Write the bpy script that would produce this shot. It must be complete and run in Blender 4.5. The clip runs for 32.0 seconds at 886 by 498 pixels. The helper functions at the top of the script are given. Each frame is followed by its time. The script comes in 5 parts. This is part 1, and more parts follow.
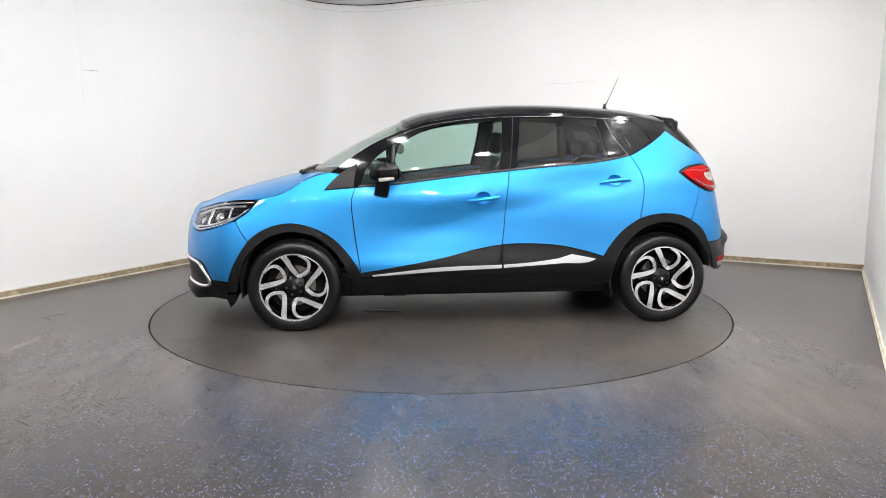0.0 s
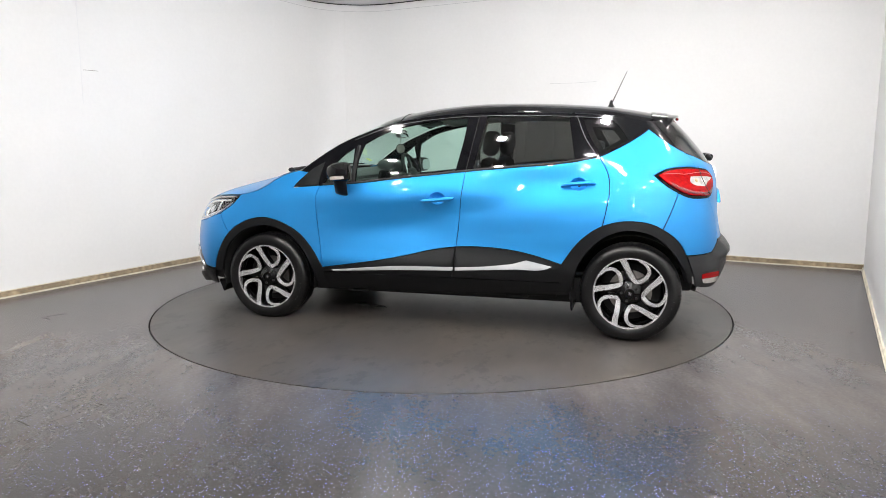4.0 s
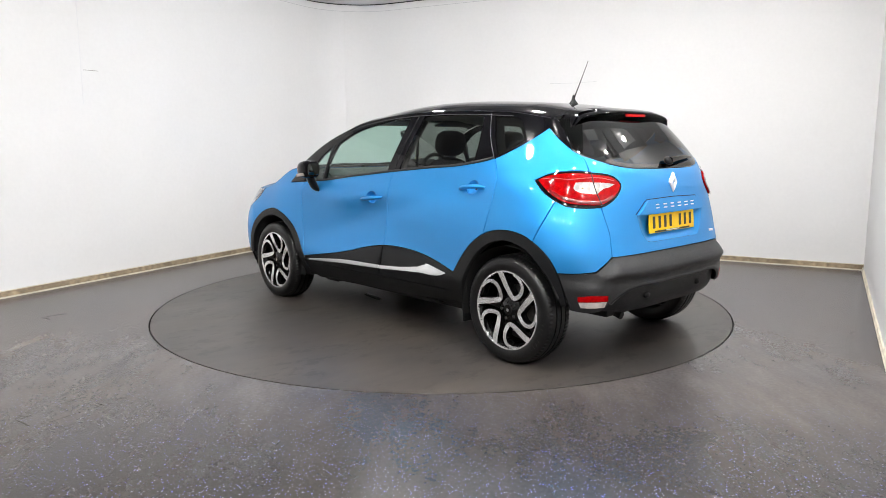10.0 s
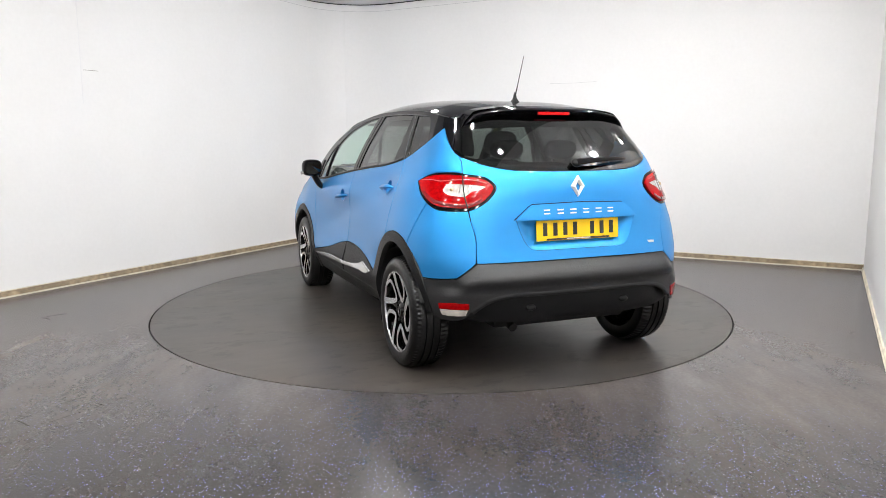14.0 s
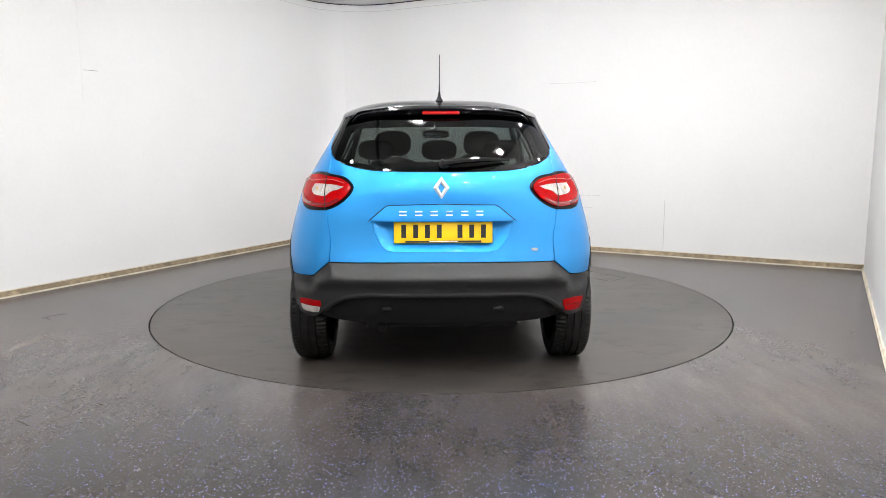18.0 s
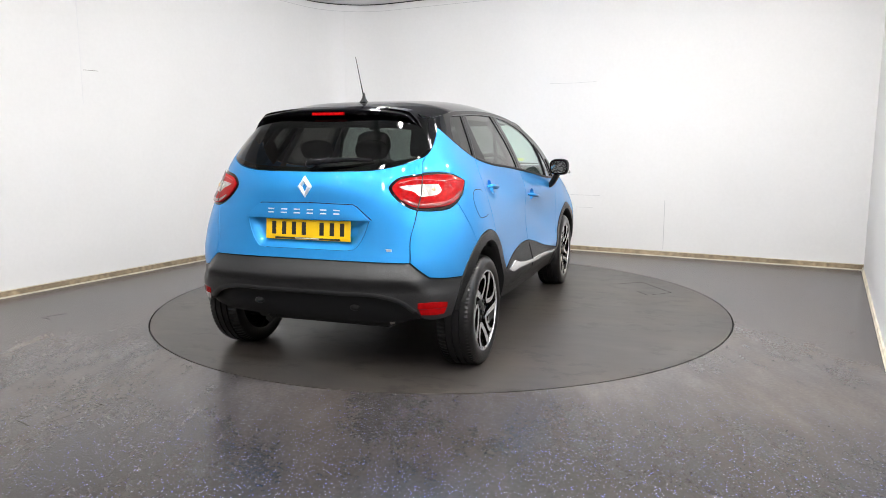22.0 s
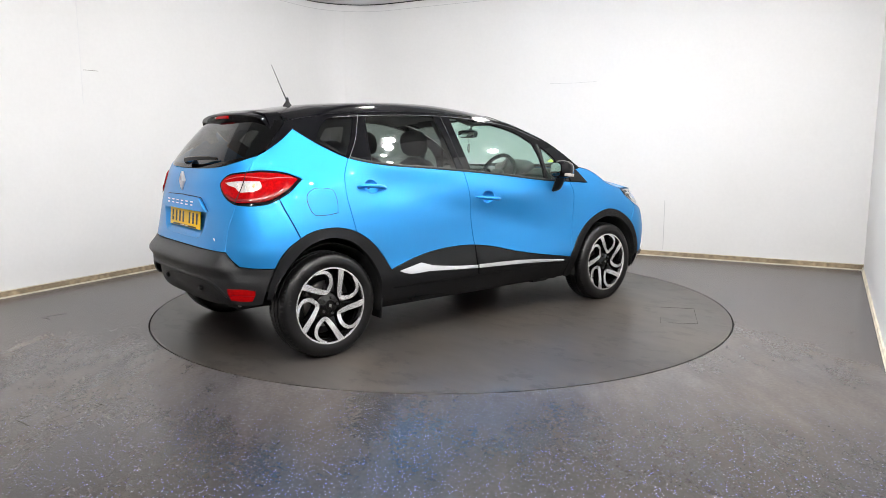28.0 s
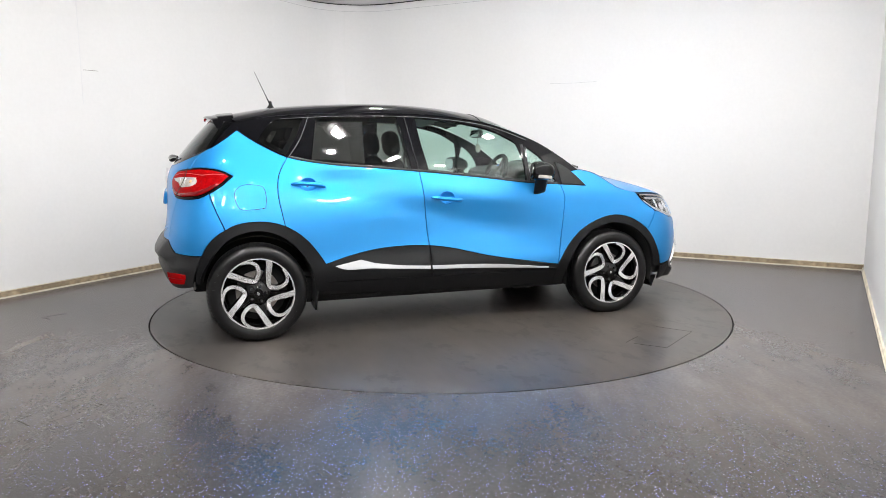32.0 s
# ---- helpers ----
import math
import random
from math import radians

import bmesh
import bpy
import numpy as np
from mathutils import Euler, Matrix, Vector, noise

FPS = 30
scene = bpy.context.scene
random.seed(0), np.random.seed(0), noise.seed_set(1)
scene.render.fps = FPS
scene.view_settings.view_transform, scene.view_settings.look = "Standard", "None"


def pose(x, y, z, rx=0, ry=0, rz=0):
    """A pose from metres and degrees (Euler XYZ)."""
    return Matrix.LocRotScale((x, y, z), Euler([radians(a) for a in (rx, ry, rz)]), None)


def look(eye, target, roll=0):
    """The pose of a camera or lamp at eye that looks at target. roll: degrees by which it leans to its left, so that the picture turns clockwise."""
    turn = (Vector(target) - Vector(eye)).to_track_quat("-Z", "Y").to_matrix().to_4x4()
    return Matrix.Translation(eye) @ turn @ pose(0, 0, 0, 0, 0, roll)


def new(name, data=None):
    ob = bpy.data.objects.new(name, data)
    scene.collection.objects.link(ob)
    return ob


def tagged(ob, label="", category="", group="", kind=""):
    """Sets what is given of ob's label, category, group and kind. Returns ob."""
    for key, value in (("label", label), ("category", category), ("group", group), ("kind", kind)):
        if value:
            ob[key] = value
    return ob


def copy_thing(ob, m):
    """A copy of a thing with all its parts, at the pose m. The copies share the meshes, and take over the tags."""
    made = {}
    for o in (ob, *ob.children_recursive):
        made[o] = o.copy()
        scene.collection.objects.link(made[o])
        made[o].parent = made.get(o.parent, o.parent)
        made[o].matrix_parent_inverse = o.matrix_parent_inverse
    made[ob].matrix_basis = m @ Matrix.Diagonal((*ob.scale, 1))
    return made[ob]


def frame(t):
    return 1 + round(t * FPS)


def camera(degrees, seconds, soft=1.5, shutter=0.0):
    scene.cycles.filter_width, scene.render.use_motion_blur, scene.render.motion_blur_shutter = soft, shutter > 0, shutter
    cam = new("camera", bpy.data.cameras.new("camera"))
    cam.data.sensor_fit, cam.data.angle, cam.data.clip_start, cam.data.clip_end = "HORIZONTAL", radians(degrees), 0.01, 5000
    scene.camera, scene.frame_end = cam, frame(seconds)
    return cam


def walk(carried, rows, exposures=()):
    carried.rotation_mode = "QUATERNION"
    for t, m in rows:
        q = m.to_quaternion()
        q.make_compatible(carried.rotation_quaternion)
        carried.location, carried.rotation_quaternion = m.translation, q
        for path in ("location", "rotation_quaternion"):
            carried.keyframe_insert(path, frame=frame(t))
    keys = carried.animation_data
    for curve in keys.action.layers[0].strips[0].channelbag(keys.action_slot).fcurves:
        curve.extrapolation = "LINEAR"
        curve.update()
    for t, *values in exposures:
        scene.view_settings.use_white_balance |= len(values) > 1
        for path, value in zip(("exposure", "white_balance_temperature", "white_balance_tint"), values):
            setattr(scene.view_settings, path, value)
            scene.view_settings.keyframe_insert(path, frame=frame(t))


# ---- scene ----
# ---- camera: it stands still before the turntable ----
cam = camera(63.518, 32.0, soft=0.8)
EYE = (0.0141, -5.8129, 1.2913)
STAND = look(EYE, (0.0141, -5.8129 + math.cos(radians(8.457)), 1.2913 - math.sin(radians(8.457))), -0.109)
walk(cam, [(0.0, STAND), (32.0, STAND)])
scene.view_settings.exposure = 0.0

# ---- world: the room is closed, so only a dim grey stands behind its walls ----
world = bpy.data.worlds.new("world")
scene.world = world
world.use_nodes = True
world.node_tree.nodes["Background"].inputs["Color"].default_value = (0.5, 0.5, 0.52, 1)
world.node_tree.nodes["Background"].inputs["Strength"].default_value = 0.05
PANEL_POWER = 388.0

# ---- materials ----


def material(name, color=(0.5, 0.5, 0.5), rough=0.5, metal=0.0, coat=0.0, emit=0.0, spec=0.5,
             grain=0.0, grain_scale=60.0, stain=0.0, stain_scale=3.0, bump=0.0, bump_scale=200.0, rough_var=0.0, coat_rough=0.03):
    """A surface with its colour, with variation at two scales and a fine relief."""
    m = bpy.data.materials.new(name)
    m.use_nodes = True
    nt = m.node_tree
    b = nt.nodes["Principled BSDF"]
    b.inputs["Base Color"].default_value = (*color, 1)
    b.inputs["Roughness"].default_value = rough
    b.inputs["Metallic"].default_value = metal
    b.inputs["Coat Weight"].default_value = coat
    b.inputs["Coat Roughness"].default_value = coat_rough
    b.inputs["Specular IOR Level"].default_value = spec
    if emit:
        b.inputs["Emission Color"].default_value = (*color, 1)
        b.inputs["Emission Strength"].default_value = emit
    co = nt.nodes.new("ShaderNodeTexCoord").outputs["Object"]

    def noise_tex(scale, detail=4.0):
        n = nt.nodes.new("ShaderNodeTexNoise")
        n.inputs["Scale"].default_value = scale
        n.inputs["Detail"].default_value = detail
        nt.links.new(co, n.inputs["Vector"])
        return n.outputs["Fac"]
    last = None
    for amount, scale in ((grain, grain_scale), (stain, stain_scale)):
        if amount:
            ramp = nt.nodes.new("ShaderNodeMapRange")
            ramp.inputs["From Min"].default_value, ramp.inputs["From Max"].default_value = 0.3, 0.7
            ramp.inputs["To Min"].default_value, ramp.inputs["To Max"].default_value = 1 - amount, 1 + amount
            nt.links.new(noise_tex(scale), ramp.inputs["Value"])
            mul = nt.nodes.new("ShaderNodeVectorMath")
            mul.operation = "SCALE"
            if last is None:
                mul.inputs[0].default_value = color
            else:
                nt.links.new(last, mul.inputs[0])
            nt.links.new(ramp.outputs["Result"], mul.inputs["Scale"])
            last = mul.outputs["Vector"]
    if last is not None:
        nt.links.new(last, b.inputs["Base Color"])
    if rough_var:
        ramp = nt.nodes.new("ShaderNodeMapRange")
        ramp.inputs["From Min"].default_value, ramp.inputs["From Max"].default_value = 0.3, 0.7
        ramp.inputs["To Min"].default_value, ramp.inputs["To Max"].default_value = rough - rough_var, rough + rough_var
        nt.links.new(noise_tex(stain_scale * 1.7), ramp.inputs["Value"])
        nt.links.new(ramp.outputs["Result"], b.inputs["Roughness"])
    if bump:
        bp = nt.nodes.new("ShaderNodeBump")
        bp.inputs["Strength"].default_value = bump
        bp.inputs["Distance"].default_value = 0.002
        nt.links.new(noise_tex(bump_scale, 2.0), bp.inputs["Height"])
        nt.links.new(bp.outputs["Normal"], b.inputs["Normal"])
    return m


def floor_material(name, color, rough, flakes):
    """Grey vinyl with pale flakes strewn in it, scuffed in soft streaks and dark rubber marks."""
    m = material(name, color, rough, spec=0.30)
    nt = m.node_tree
    b = nt.nodes["Principled BSDF"]
    co = nt.nodes.new("ShaderNodeTexCoord").outputs["Object"]

    def field(scale, stretch, detail, lo, hi, a, z, rough_n=0.55):
        mp = nt.nodes.new("ShaderNodeMapping")
        mp.inputs["Scale"].default_value = (scale, scale * stretch, scale)
        mp.inputs["Rotation"].default_value = (0, 0, 0.5)
        nt.links.new(co, mp.inputs["Vector"])
        n = nt.nodes.new("ShaderNodeTexNoise")
        n.inputs["Scale"].default_value = 1.0
        n.inputs["Detail"].default_value = detail
        n.inputs["Roughness"].default_value = rough_n
        nt.links.new(mp.outputs["Vector"], n.inputs["Vector"])
        r = nt.nodes.new("ShaderNodeMapRange")
        r.interpolation_type = "SMOOTHSTEP"
        for key, v in (("From Min", lo), ("From Max", hi), ("To Min", a), ("To Max", z)):
            r.inputs[key].default_value = v
        nt.links.new(n.outputs["Fac"], r.inputs["Value"])
        return r.outputs["Result"]

    def times(x, y):
        k = nt.nodes.new("ShaderNodeMath")
        k.operation = "MULTIPLY"
        nt.links.new(x, k.inputs[0]), nt.links.new(y, k.inputs[1])
        return k.outputs[0]
    worn = flakes < 0.5
    shade = times(field(0.8, 1.0, 2, 0.15, 0.85, 0.86, 1.14), field(11.0, 0.30, 5, 0.2, 0.8, 0.88, 1.12))
    shade = times(shade, field(2.6, 0.55, 4, 0.22, 0.78, 0.84, 1.18, 0.6))
    if not worn:
        shade = times(shade, field(55.0, 0.8, 3, 0.25, 0.75, 0.88, 1.12))
    if worn:
        # dark rubber marks in patches
        marks = nt.nodes.new("ShaderNodeMath")
        marks.operation = "MAXIMUM"
        nt.links.new(field(9.0, 0.55, 7, 0.41, 0.48, 0.62, 1.0, 0.70), marks.inputs[0])
        nt.links.new(field(1.7, 0.8, 3, 0.46, 0.58, 1.0, 0.0), marks.inputs[1])
        shade = times(shade, marks.outputs[0])
    # pale dry scuffs, long and thin
    scuff = times(field(6.0, 0.22, 5, 0.48, 0.85, 1.0, 1.22, 0.55), field(4.2, 0.16, 5, 0.55, 0.80, 1.0, 1.12, 0.62))
    warm = nt.nodes.new("ShaderNodeMix")
    warm.data_type = "RGBA"
    warm.inputs["A"].default_value = (color[0] * 0.97, color[1] * 1.01, color[2] * 1.07, 1)
    warm.inputs["B"].default_value = (color[0] * 1.08, color[1] * 0.99, color[2] * 0.86, 1)
    nt.links.new(field(1.3, 0.6, 5, 0.30, 0.70, 0.1, 0.75, 0.6), warm.inputs["Factor"])
    tone = nt.nodes.new("ShaderNodeVectorMath")
    tone.operation = "SCALE"
    nt.links.new(warm.outputs["Result"], tone.inputs[0])
    nt.links.new(times(shade, scuff), tone.inputs["Scale"])
    base = tone.outputs["Vector"]
    vor = nt.nodes.new("ShaderNodeTexVoronoi")
    vor.inputs["Scale"].default_value = 78.0
    nt.links.new(co, vor.inputs["Vector"])
    lim = nt.nodes.new("ShaderNodeMapRange")
    lim.inputs["From Min"].default_value, lim.inputs["From Max"].default_value = 0.14, 0.22
    lim.inputs["To Min"].default_value, lim.inputs["To Max"].default_value = 1, 0
    nt.links.new(vor.outputs["Distance"], lim.inputs["Value"])
    sep = nt.nodes.new("ShaderNodeSeparateColor")
    nt.links.new(vor.outputs["Color"], sep.inputs["Color"])
    some = nt.nodes.new("ShaderNodeMapRange")
    some.inputs["From Min"].default_value, some.inputs["From Max"].default_value = 0.12, 0.80
    some.inputs["To Max"].default_value = flakes
    nt.links.new(sep.outputs["Red"], some.inputs["Value"])
    tint = nt.nodes.new("ShaderNodeMix")
    tint.data_type = "RGBA"
    tint.inputs["A"].default_value = (0.44, 0.44, 0.50, 1)
    tint.inputs["B"].default_value = (0.19, 0.20, 0.86, 1)
    nt.links.new(sep.outputs["Green"], tint.inputs["Factor"])
    mix = nt.nodes.new("ShaderNodeMix")
    mix.data_type = "RGBA"
    # the flakes show before the turntable and fade out behind and beside it
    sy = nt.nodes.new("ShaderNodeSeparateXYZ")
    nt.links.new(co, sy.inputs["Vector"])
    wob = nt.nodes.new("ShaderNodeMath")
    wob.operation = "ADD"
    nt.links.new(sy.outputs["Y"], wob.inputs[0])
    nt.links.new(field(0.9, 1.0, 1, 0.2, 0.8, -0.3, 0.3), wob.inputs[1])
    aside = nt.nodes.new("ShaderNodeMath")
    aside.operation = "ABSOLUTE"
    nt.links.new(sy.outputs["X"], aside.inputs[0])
    front_y = nt.nodes.new("ShaderNodeMath")
    front_y.operation = "MULTIPLY_ADD"
    front_y.inputs[1].default_value = 0.18
    nt.links.new(aside.outputs[0], front_y.inputs[0])
    nt.links.new(wob.outputs[0], front_y.inputs[2])
    front_zone = nt.nodes.new("ShaderNodeMapRange")
    front_zone.interpolation_type = "SMOOTHSTEP"
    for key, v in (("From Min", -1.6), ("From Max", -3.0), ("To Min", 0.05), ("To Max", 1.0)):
        front_zone.inputs[key].default_value = v
    nt.links.new(front_y.outputs[0], front_zone.inputs["Value"])
    nt.links.new(times(times(lim.outputs["Result"], some.outputs["Result"]), front_zone.outputs["Result"]), mix.inputs["Factor"])
    # the car's dark reflection before the turntable, painted into the base colour
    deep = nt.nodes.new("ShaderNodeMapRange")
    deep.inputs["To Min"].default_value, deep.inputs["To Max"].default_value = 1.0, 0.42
    nt.links.new(front_zone.outputs["Result"], deep.inputs["Value"])
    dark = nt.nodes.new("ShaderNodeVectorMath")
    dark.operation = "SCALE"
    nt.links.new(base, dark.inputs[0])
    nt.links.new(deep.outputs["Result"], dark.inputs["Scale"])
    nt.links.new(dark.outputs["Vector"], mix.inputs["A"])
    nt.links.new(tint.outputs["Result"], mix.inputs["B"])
    nt.links.new(mix.outputs["Result"], b.inputs["Base Color"])
    return m


def glass_material(name, tint, gloss=1.0):
    """Thin glass: it lets tinted light through and mirrors by Fresnel."""
    m = bpy.data.materials.new(name)
    m.use_nodes = True
    nt = m.node_tree
    nt.nodes.remove(nt.nodes["Principled BSDF"])
    out = nt.nodes["Material Output"]
    clear = nt.nodes.new("ShaderNodeBsdfTransparent")
    clear.inputs["Color"].default_value = (*tint, 1)
    shine = nt.nodes.new("ShaderNodeBsdfGlossy")
    shine.inputs["Roughness"].default_value = 0.02
    shine.inputs["Color"].default_value = (gloss, gloss, gloss, 1)
    facing = nt.nodes.new("ShaderNodeLayerWeight")
    power = nt.nodes.new("ShaderNodeMath")
    power.operation = "POWER"
    power.inputs[1].default_value = 5.0
    nt.links.new(facing.outputs["Facing"], power.inputs[0])
    fres = nt.nodes.new("ShaderNodeMapRange")
    fres.inputs["To Min"].default_value, fres.inputs["To Max"].default_value = 0.06, 0.95
    nt.links.new(power.outputs[0], fres.inputs["Value"])
    mix = nt.nodes.new("ShaderNodeMixShader")
    nt.links.new(fres.outputs[0], mix.inputs[0])
    nt.links.new(clear.outputs[0], mix.inputs[1])
    nt.links.new(shine.outputs[0], mix.inputs[2])
    nt.links.new(mix.outputs[0], out.inputs["Surface"])
    return m


def flake_paint(name, color):
    """Metallic car paint under a clear coat, with fine flakes."""
    m = material(name, color, 0.47, metal=0.72, coat=0.60, coat_rough=0.02, spec=0.15, grain=0.05, grain_scale=900.0)
    return m


BLUE = flake_paint("blue_metallic_paint", (0.024, 0.276, 0.665))
GLOSS_BLACK = material("gloss_black_paint", (0.004, 0.004, 0.005), 0.07, spec=0.21)
BLACK_PLASTIC = material("grained_black_plastic", (0.0055, 0.0057, 0.0063), 0.38, spec=0.24, bump=0.25, bump_scale=900, grain=0.08, grain_scale=300)
# lighter copy of the black plastic, for light on the rear bumper's ledge
LIT_PLASTIC = material("grained_black_plastic_lit", (0.015, 0.0152, 0.016), 0.36, spec=0.36, bump=0.25, bump_scale=900, grain=0.08, grain_scale=300, stain=0.12, stain_scale=5)
DARK = material("underbody_black", (0.008, 0.008, 0.008), 0.8, grain=0.2, grain_scale=20)
RUBBER = material("tyre_rubber", (0.004, 0.004, 0.0043), 0.29, spec=0.42, bump=0.5, bump_scale=70, stain=0.15, stain_scale=9)
SEAL = material("rubber_seal", (0.012, 0.012, 0.013), 0.5)
CHROME = material("chrome", (0.72, 0.73, 0.74), 0.12, metal=1.0)
TRIM_LINE = material("dull_metal_trim", (0.15, 0.15, 0.155), 0.35, metal=0.8)
SATIN_CHROME = material("satin_chrome", (0.80, 0.81, 0.83), 0.22, metal=1.0)
BADGE = material("bright_badge_metal", (0.80, 0.80, 0.82), 0.30, metal=0.55)
ALLOY = material("machined_alloy", (0.82, 0.82, 0.83), 0.24, metal=0.75, coat=0.6)
RIM_BLACK = material("rim_gloss_black", (0.003, 0.003, 0.0033), 0.13, spec=0.35)
STEEL = material("brake_steel", (0.32, 0.30, 0.28), 0.42, metal=1.0, grain=0.15, grain_scale=50)
RED_LENS = material("red_lens", (0.30, 0.0010, 0.002), 0.10, coat=0.0, spec=0.14, stain=0.25, stain_scale=70)
DARK_RED = material("dark_red_lens", (0.16, 0.004, 0.006), 0.12, coat=1.0)
CLEAR_LENS = material("frosted_clear_lens", (0.42, 0.38, 0.35), 0.16, coat=0.2, stain=0.3, stain_scale=22)
PALE_RED = material("pale_red_lens", (0.55, 0.10, 0.10), 0.15, coat=0.5)
AMBER = material("amber_bulb", (0.52, 0.36, 0.20), 0.2, coat=0.5)
LENS_GLASS = glass_material("lamp_glass", (0.93, 0.94, 0.95))
GLASS = glass_material("green_tinted_glass", (0.70, 0.86, 0.80))
PRIVACY = glass_material("dark_privacy_glass", (0.235, 0.24, 0.23))
REAR_GLASS = glass_material("dark_rear_glass", (0.145, 0.15, 0.145))
YELLOW = material("plate_yellow", (0.90, 0.56, 0.008), 0.40, spec=0.3)
INK = material("plate_black", (0.012, 0.012, 0.012), 0.4)
CLOTH = material("dark_seat_cloth", (0.020, 0.020, 0.021), 0.85, grain=0.25, grain_scale=250, bump=0.3, bump_scale=600)
TRIM_GREY = material("grey_cabin_trim", (0.055, 0.055, 0.057), 0.6, grain=0.1, grain_scale=200, bump=0.2, bump_scale=500)
HEADLINER = material("pale_headliner", (0.50, 0.50, 0.48), 0.9, grain=0.06, grain_scale=150)
MIRROR = material("mirror_glass", (0.62, 0.64, 0.65), 0.02, metal=1.0)
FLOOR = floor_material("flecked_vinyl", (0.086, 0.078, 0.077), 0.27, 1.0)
DISC = floor_material("flecked_vinyl_scuffed", (0.062, 0.0555, 0.051), 0.36, 0.10)
SHINY = material("shiny_vinyl_back", (0.88, 0.89, 0.88), 0.14, metal=0.85, stain=0.1, stain_scale=20)
BRIGHT_STRIP = material("bright_trim_strip", (0.74, 0.75, 0.76), 0.22, metal=0.55)
PAPER = material("yellow_green_paper", (0.62, 0.66, 0.10), 0.6, stain=0.2, stain_scale=60)
GAP = material("dark_gap", (0.006, 0.006, 0.006), 0.9)
WORN_JOINT = material("worn_floor_joint", (0.030, 0.026, 0.021), 0.8, grain=0.3, grain_scale=40)
DARK_WALL = material("grey_wall", (0.32, 0.32, 0.325), 0.8, grain=0.05, grain_scale=20)
WALL = material("white_wall_paint", (0.775, 0.772, 0.770), 0.6, grain=0.012, grain_scale=30, stain=0.022, stain_scale=0.9, bump=0.06, bump_scale=60)
CEIL_DIMMER = material("grey_ceiling_dimmer", (0.28, 0.28, 0.283), 0.8, grain=0.05, grain_scale=20)
CEIL = material("white_ceiling_paint", (0.74, 0.74, 0.75), 0.7, grain=0.02, grain_scale=20)
SKIRT = material("worn_tan_wood", (0.29, 0.225, 0.145), 0.6, grain=0.35, grain_scale=22, stain=0.45, stain_scale=2.2)
SKIRT_EDGE = material("pale_sealant", (0.62, 0.57, 0.46), 0.6, stain=0.2, stain_scale=5)
LIGHT_PANEL = material("lit_diffuser", (1.0, 0.98, 0.96), 0.5, emit=PANEL_POWER)
LAMP_FRAME = material("white_lamp_frame", (0.8, 0.8, 0.8), 0.4)
SCRATCH = material("grey_scratch", (0.33, 0.32, 0.30), 0.8)
FAINT = material("faint_grey_scratch", (0.56, 0.56, 0.57), 0.8)

# ---- the car's skin: plan sections stacked in height, as formulas ----
XM, XF = -1.1, 1.05          # where the plan outline begins to close at the tail and at the nose
WX = np.array([-1.95, -1.3, -0.9, -0.4, 0.1, 0.6, 1.0, 1.35, 2.2])
WZ = np.array([0.20, 0.43, 0.56, 0.68, 0.80, 0.92, 1.04, 1.14, 1.28, 1.40, 1.52])
WT = np.array([
    [0.82, 0.83, 0.79, 0.78, 0.78, 0.78, 0.79, 0.82, 0.82],
    [0.870, 0.882, 0.868, 0.872, 0.876, 0.872, 0.868, 0.878, 0.88],
    [0.875, 0.884, 0.860, 0.848, 0.846, 0.846, 0.858, 0.882, 0.88],
    [0.875, 0.880, 0.856, 0.836, 0.826, 0.830, 0.852, 0.878, 0.87],
    [0.865, 0.868, 0.846, 0.834, 0.828, 0.830, 0.846, 0.862, 0.84],
    [0.845, 0.842, 0.824, 0.828, 0.832, 0.834, 0.834, 0.835, 0.80],
    [0.815, 0.808, 0.780, 0.792, 0.800, 0.802, 0.792, 0.78, 0.76],
    [0.790, 0.748, 0.752, 0.765, 0.768, 0.768, 0.752, 0.74, 0.72],
    [0.730, 0.661, 0.682, 0.702, 0.704, 0.702, 0.690, 0.68, 0.66],
    [0.660, 0.598, 0.618, 0.634, 0.636, 0.632, 0.620, 0.61, 0.60],
    [0.540, 0.550, 0.556, 0.562, 0.562, 0.556, 0.545, 0.53, 0.52]])
TAIL_Z = np.array([0.18, 0.28, 0.36, 0.45, 0.56, 0.63, 0.68, 0.73, 0.80, 0.95, 1.06, 1.12, 1.20, 1.30, 1.40, 1.52])
TAIL_X = np.array([-1.76, -1.84, -1.885, -1.902, -1.904, -1.899, -1.888, -1.876, -1.866, -1.858, -1.850, -1.828, -1.770, -1.690, -1.600, -1.48])
TAIL_N = np.array([3.6, 3.7, 3.8, 3.8, 3.8, 3.9, 4.0, 4.0, 3.9, 3.4, 2.95, 3.05, 3.35, 3.45, 3.45, 3.3])
NOSE_Z = np.array([0.15, 0.30, 0.45, 0.60, 0.75, 0.85, 0.95, 1.10, 1.52])
NOSE_G = np.array([0.12, 0.14, 0.14, 0.14, 0.12, 0.09, 0.05, 0.0, 0.0])
NOSE_X = np.array([2.08, 2.15, 2.170, 2.165, 2.135, 2.08, 2.02, 2.00, 2.00])


def hermite(xs, ys, x):
    """Smooth curve through (xs, ys), rows of ys or single values."""
    x = np.clip(np.asarray(x, float), xs[0], xs[-1])
    m = np.gradient(ys, xs, axis=0)
    i = np.clip(np.searchsorted(xs, x, side="right") - 1, 0, len(xs) - 2)
    h = xs[i + 1] - xs[i]
    t = (x - xs[i]) / h
    if np.ndim(ys) > 1:
        h, t = h[..., None], t[..., None]
    return ((2 * t**3 - 3 * t**2 + 1) * ys[i] + (t**3 - 2 * t**2 + t) * h * m[i]
            + (3 * t**2 - 2 * t**3) * ys[i + 1] + (t**3 - t**2) * h * m[i + 1])


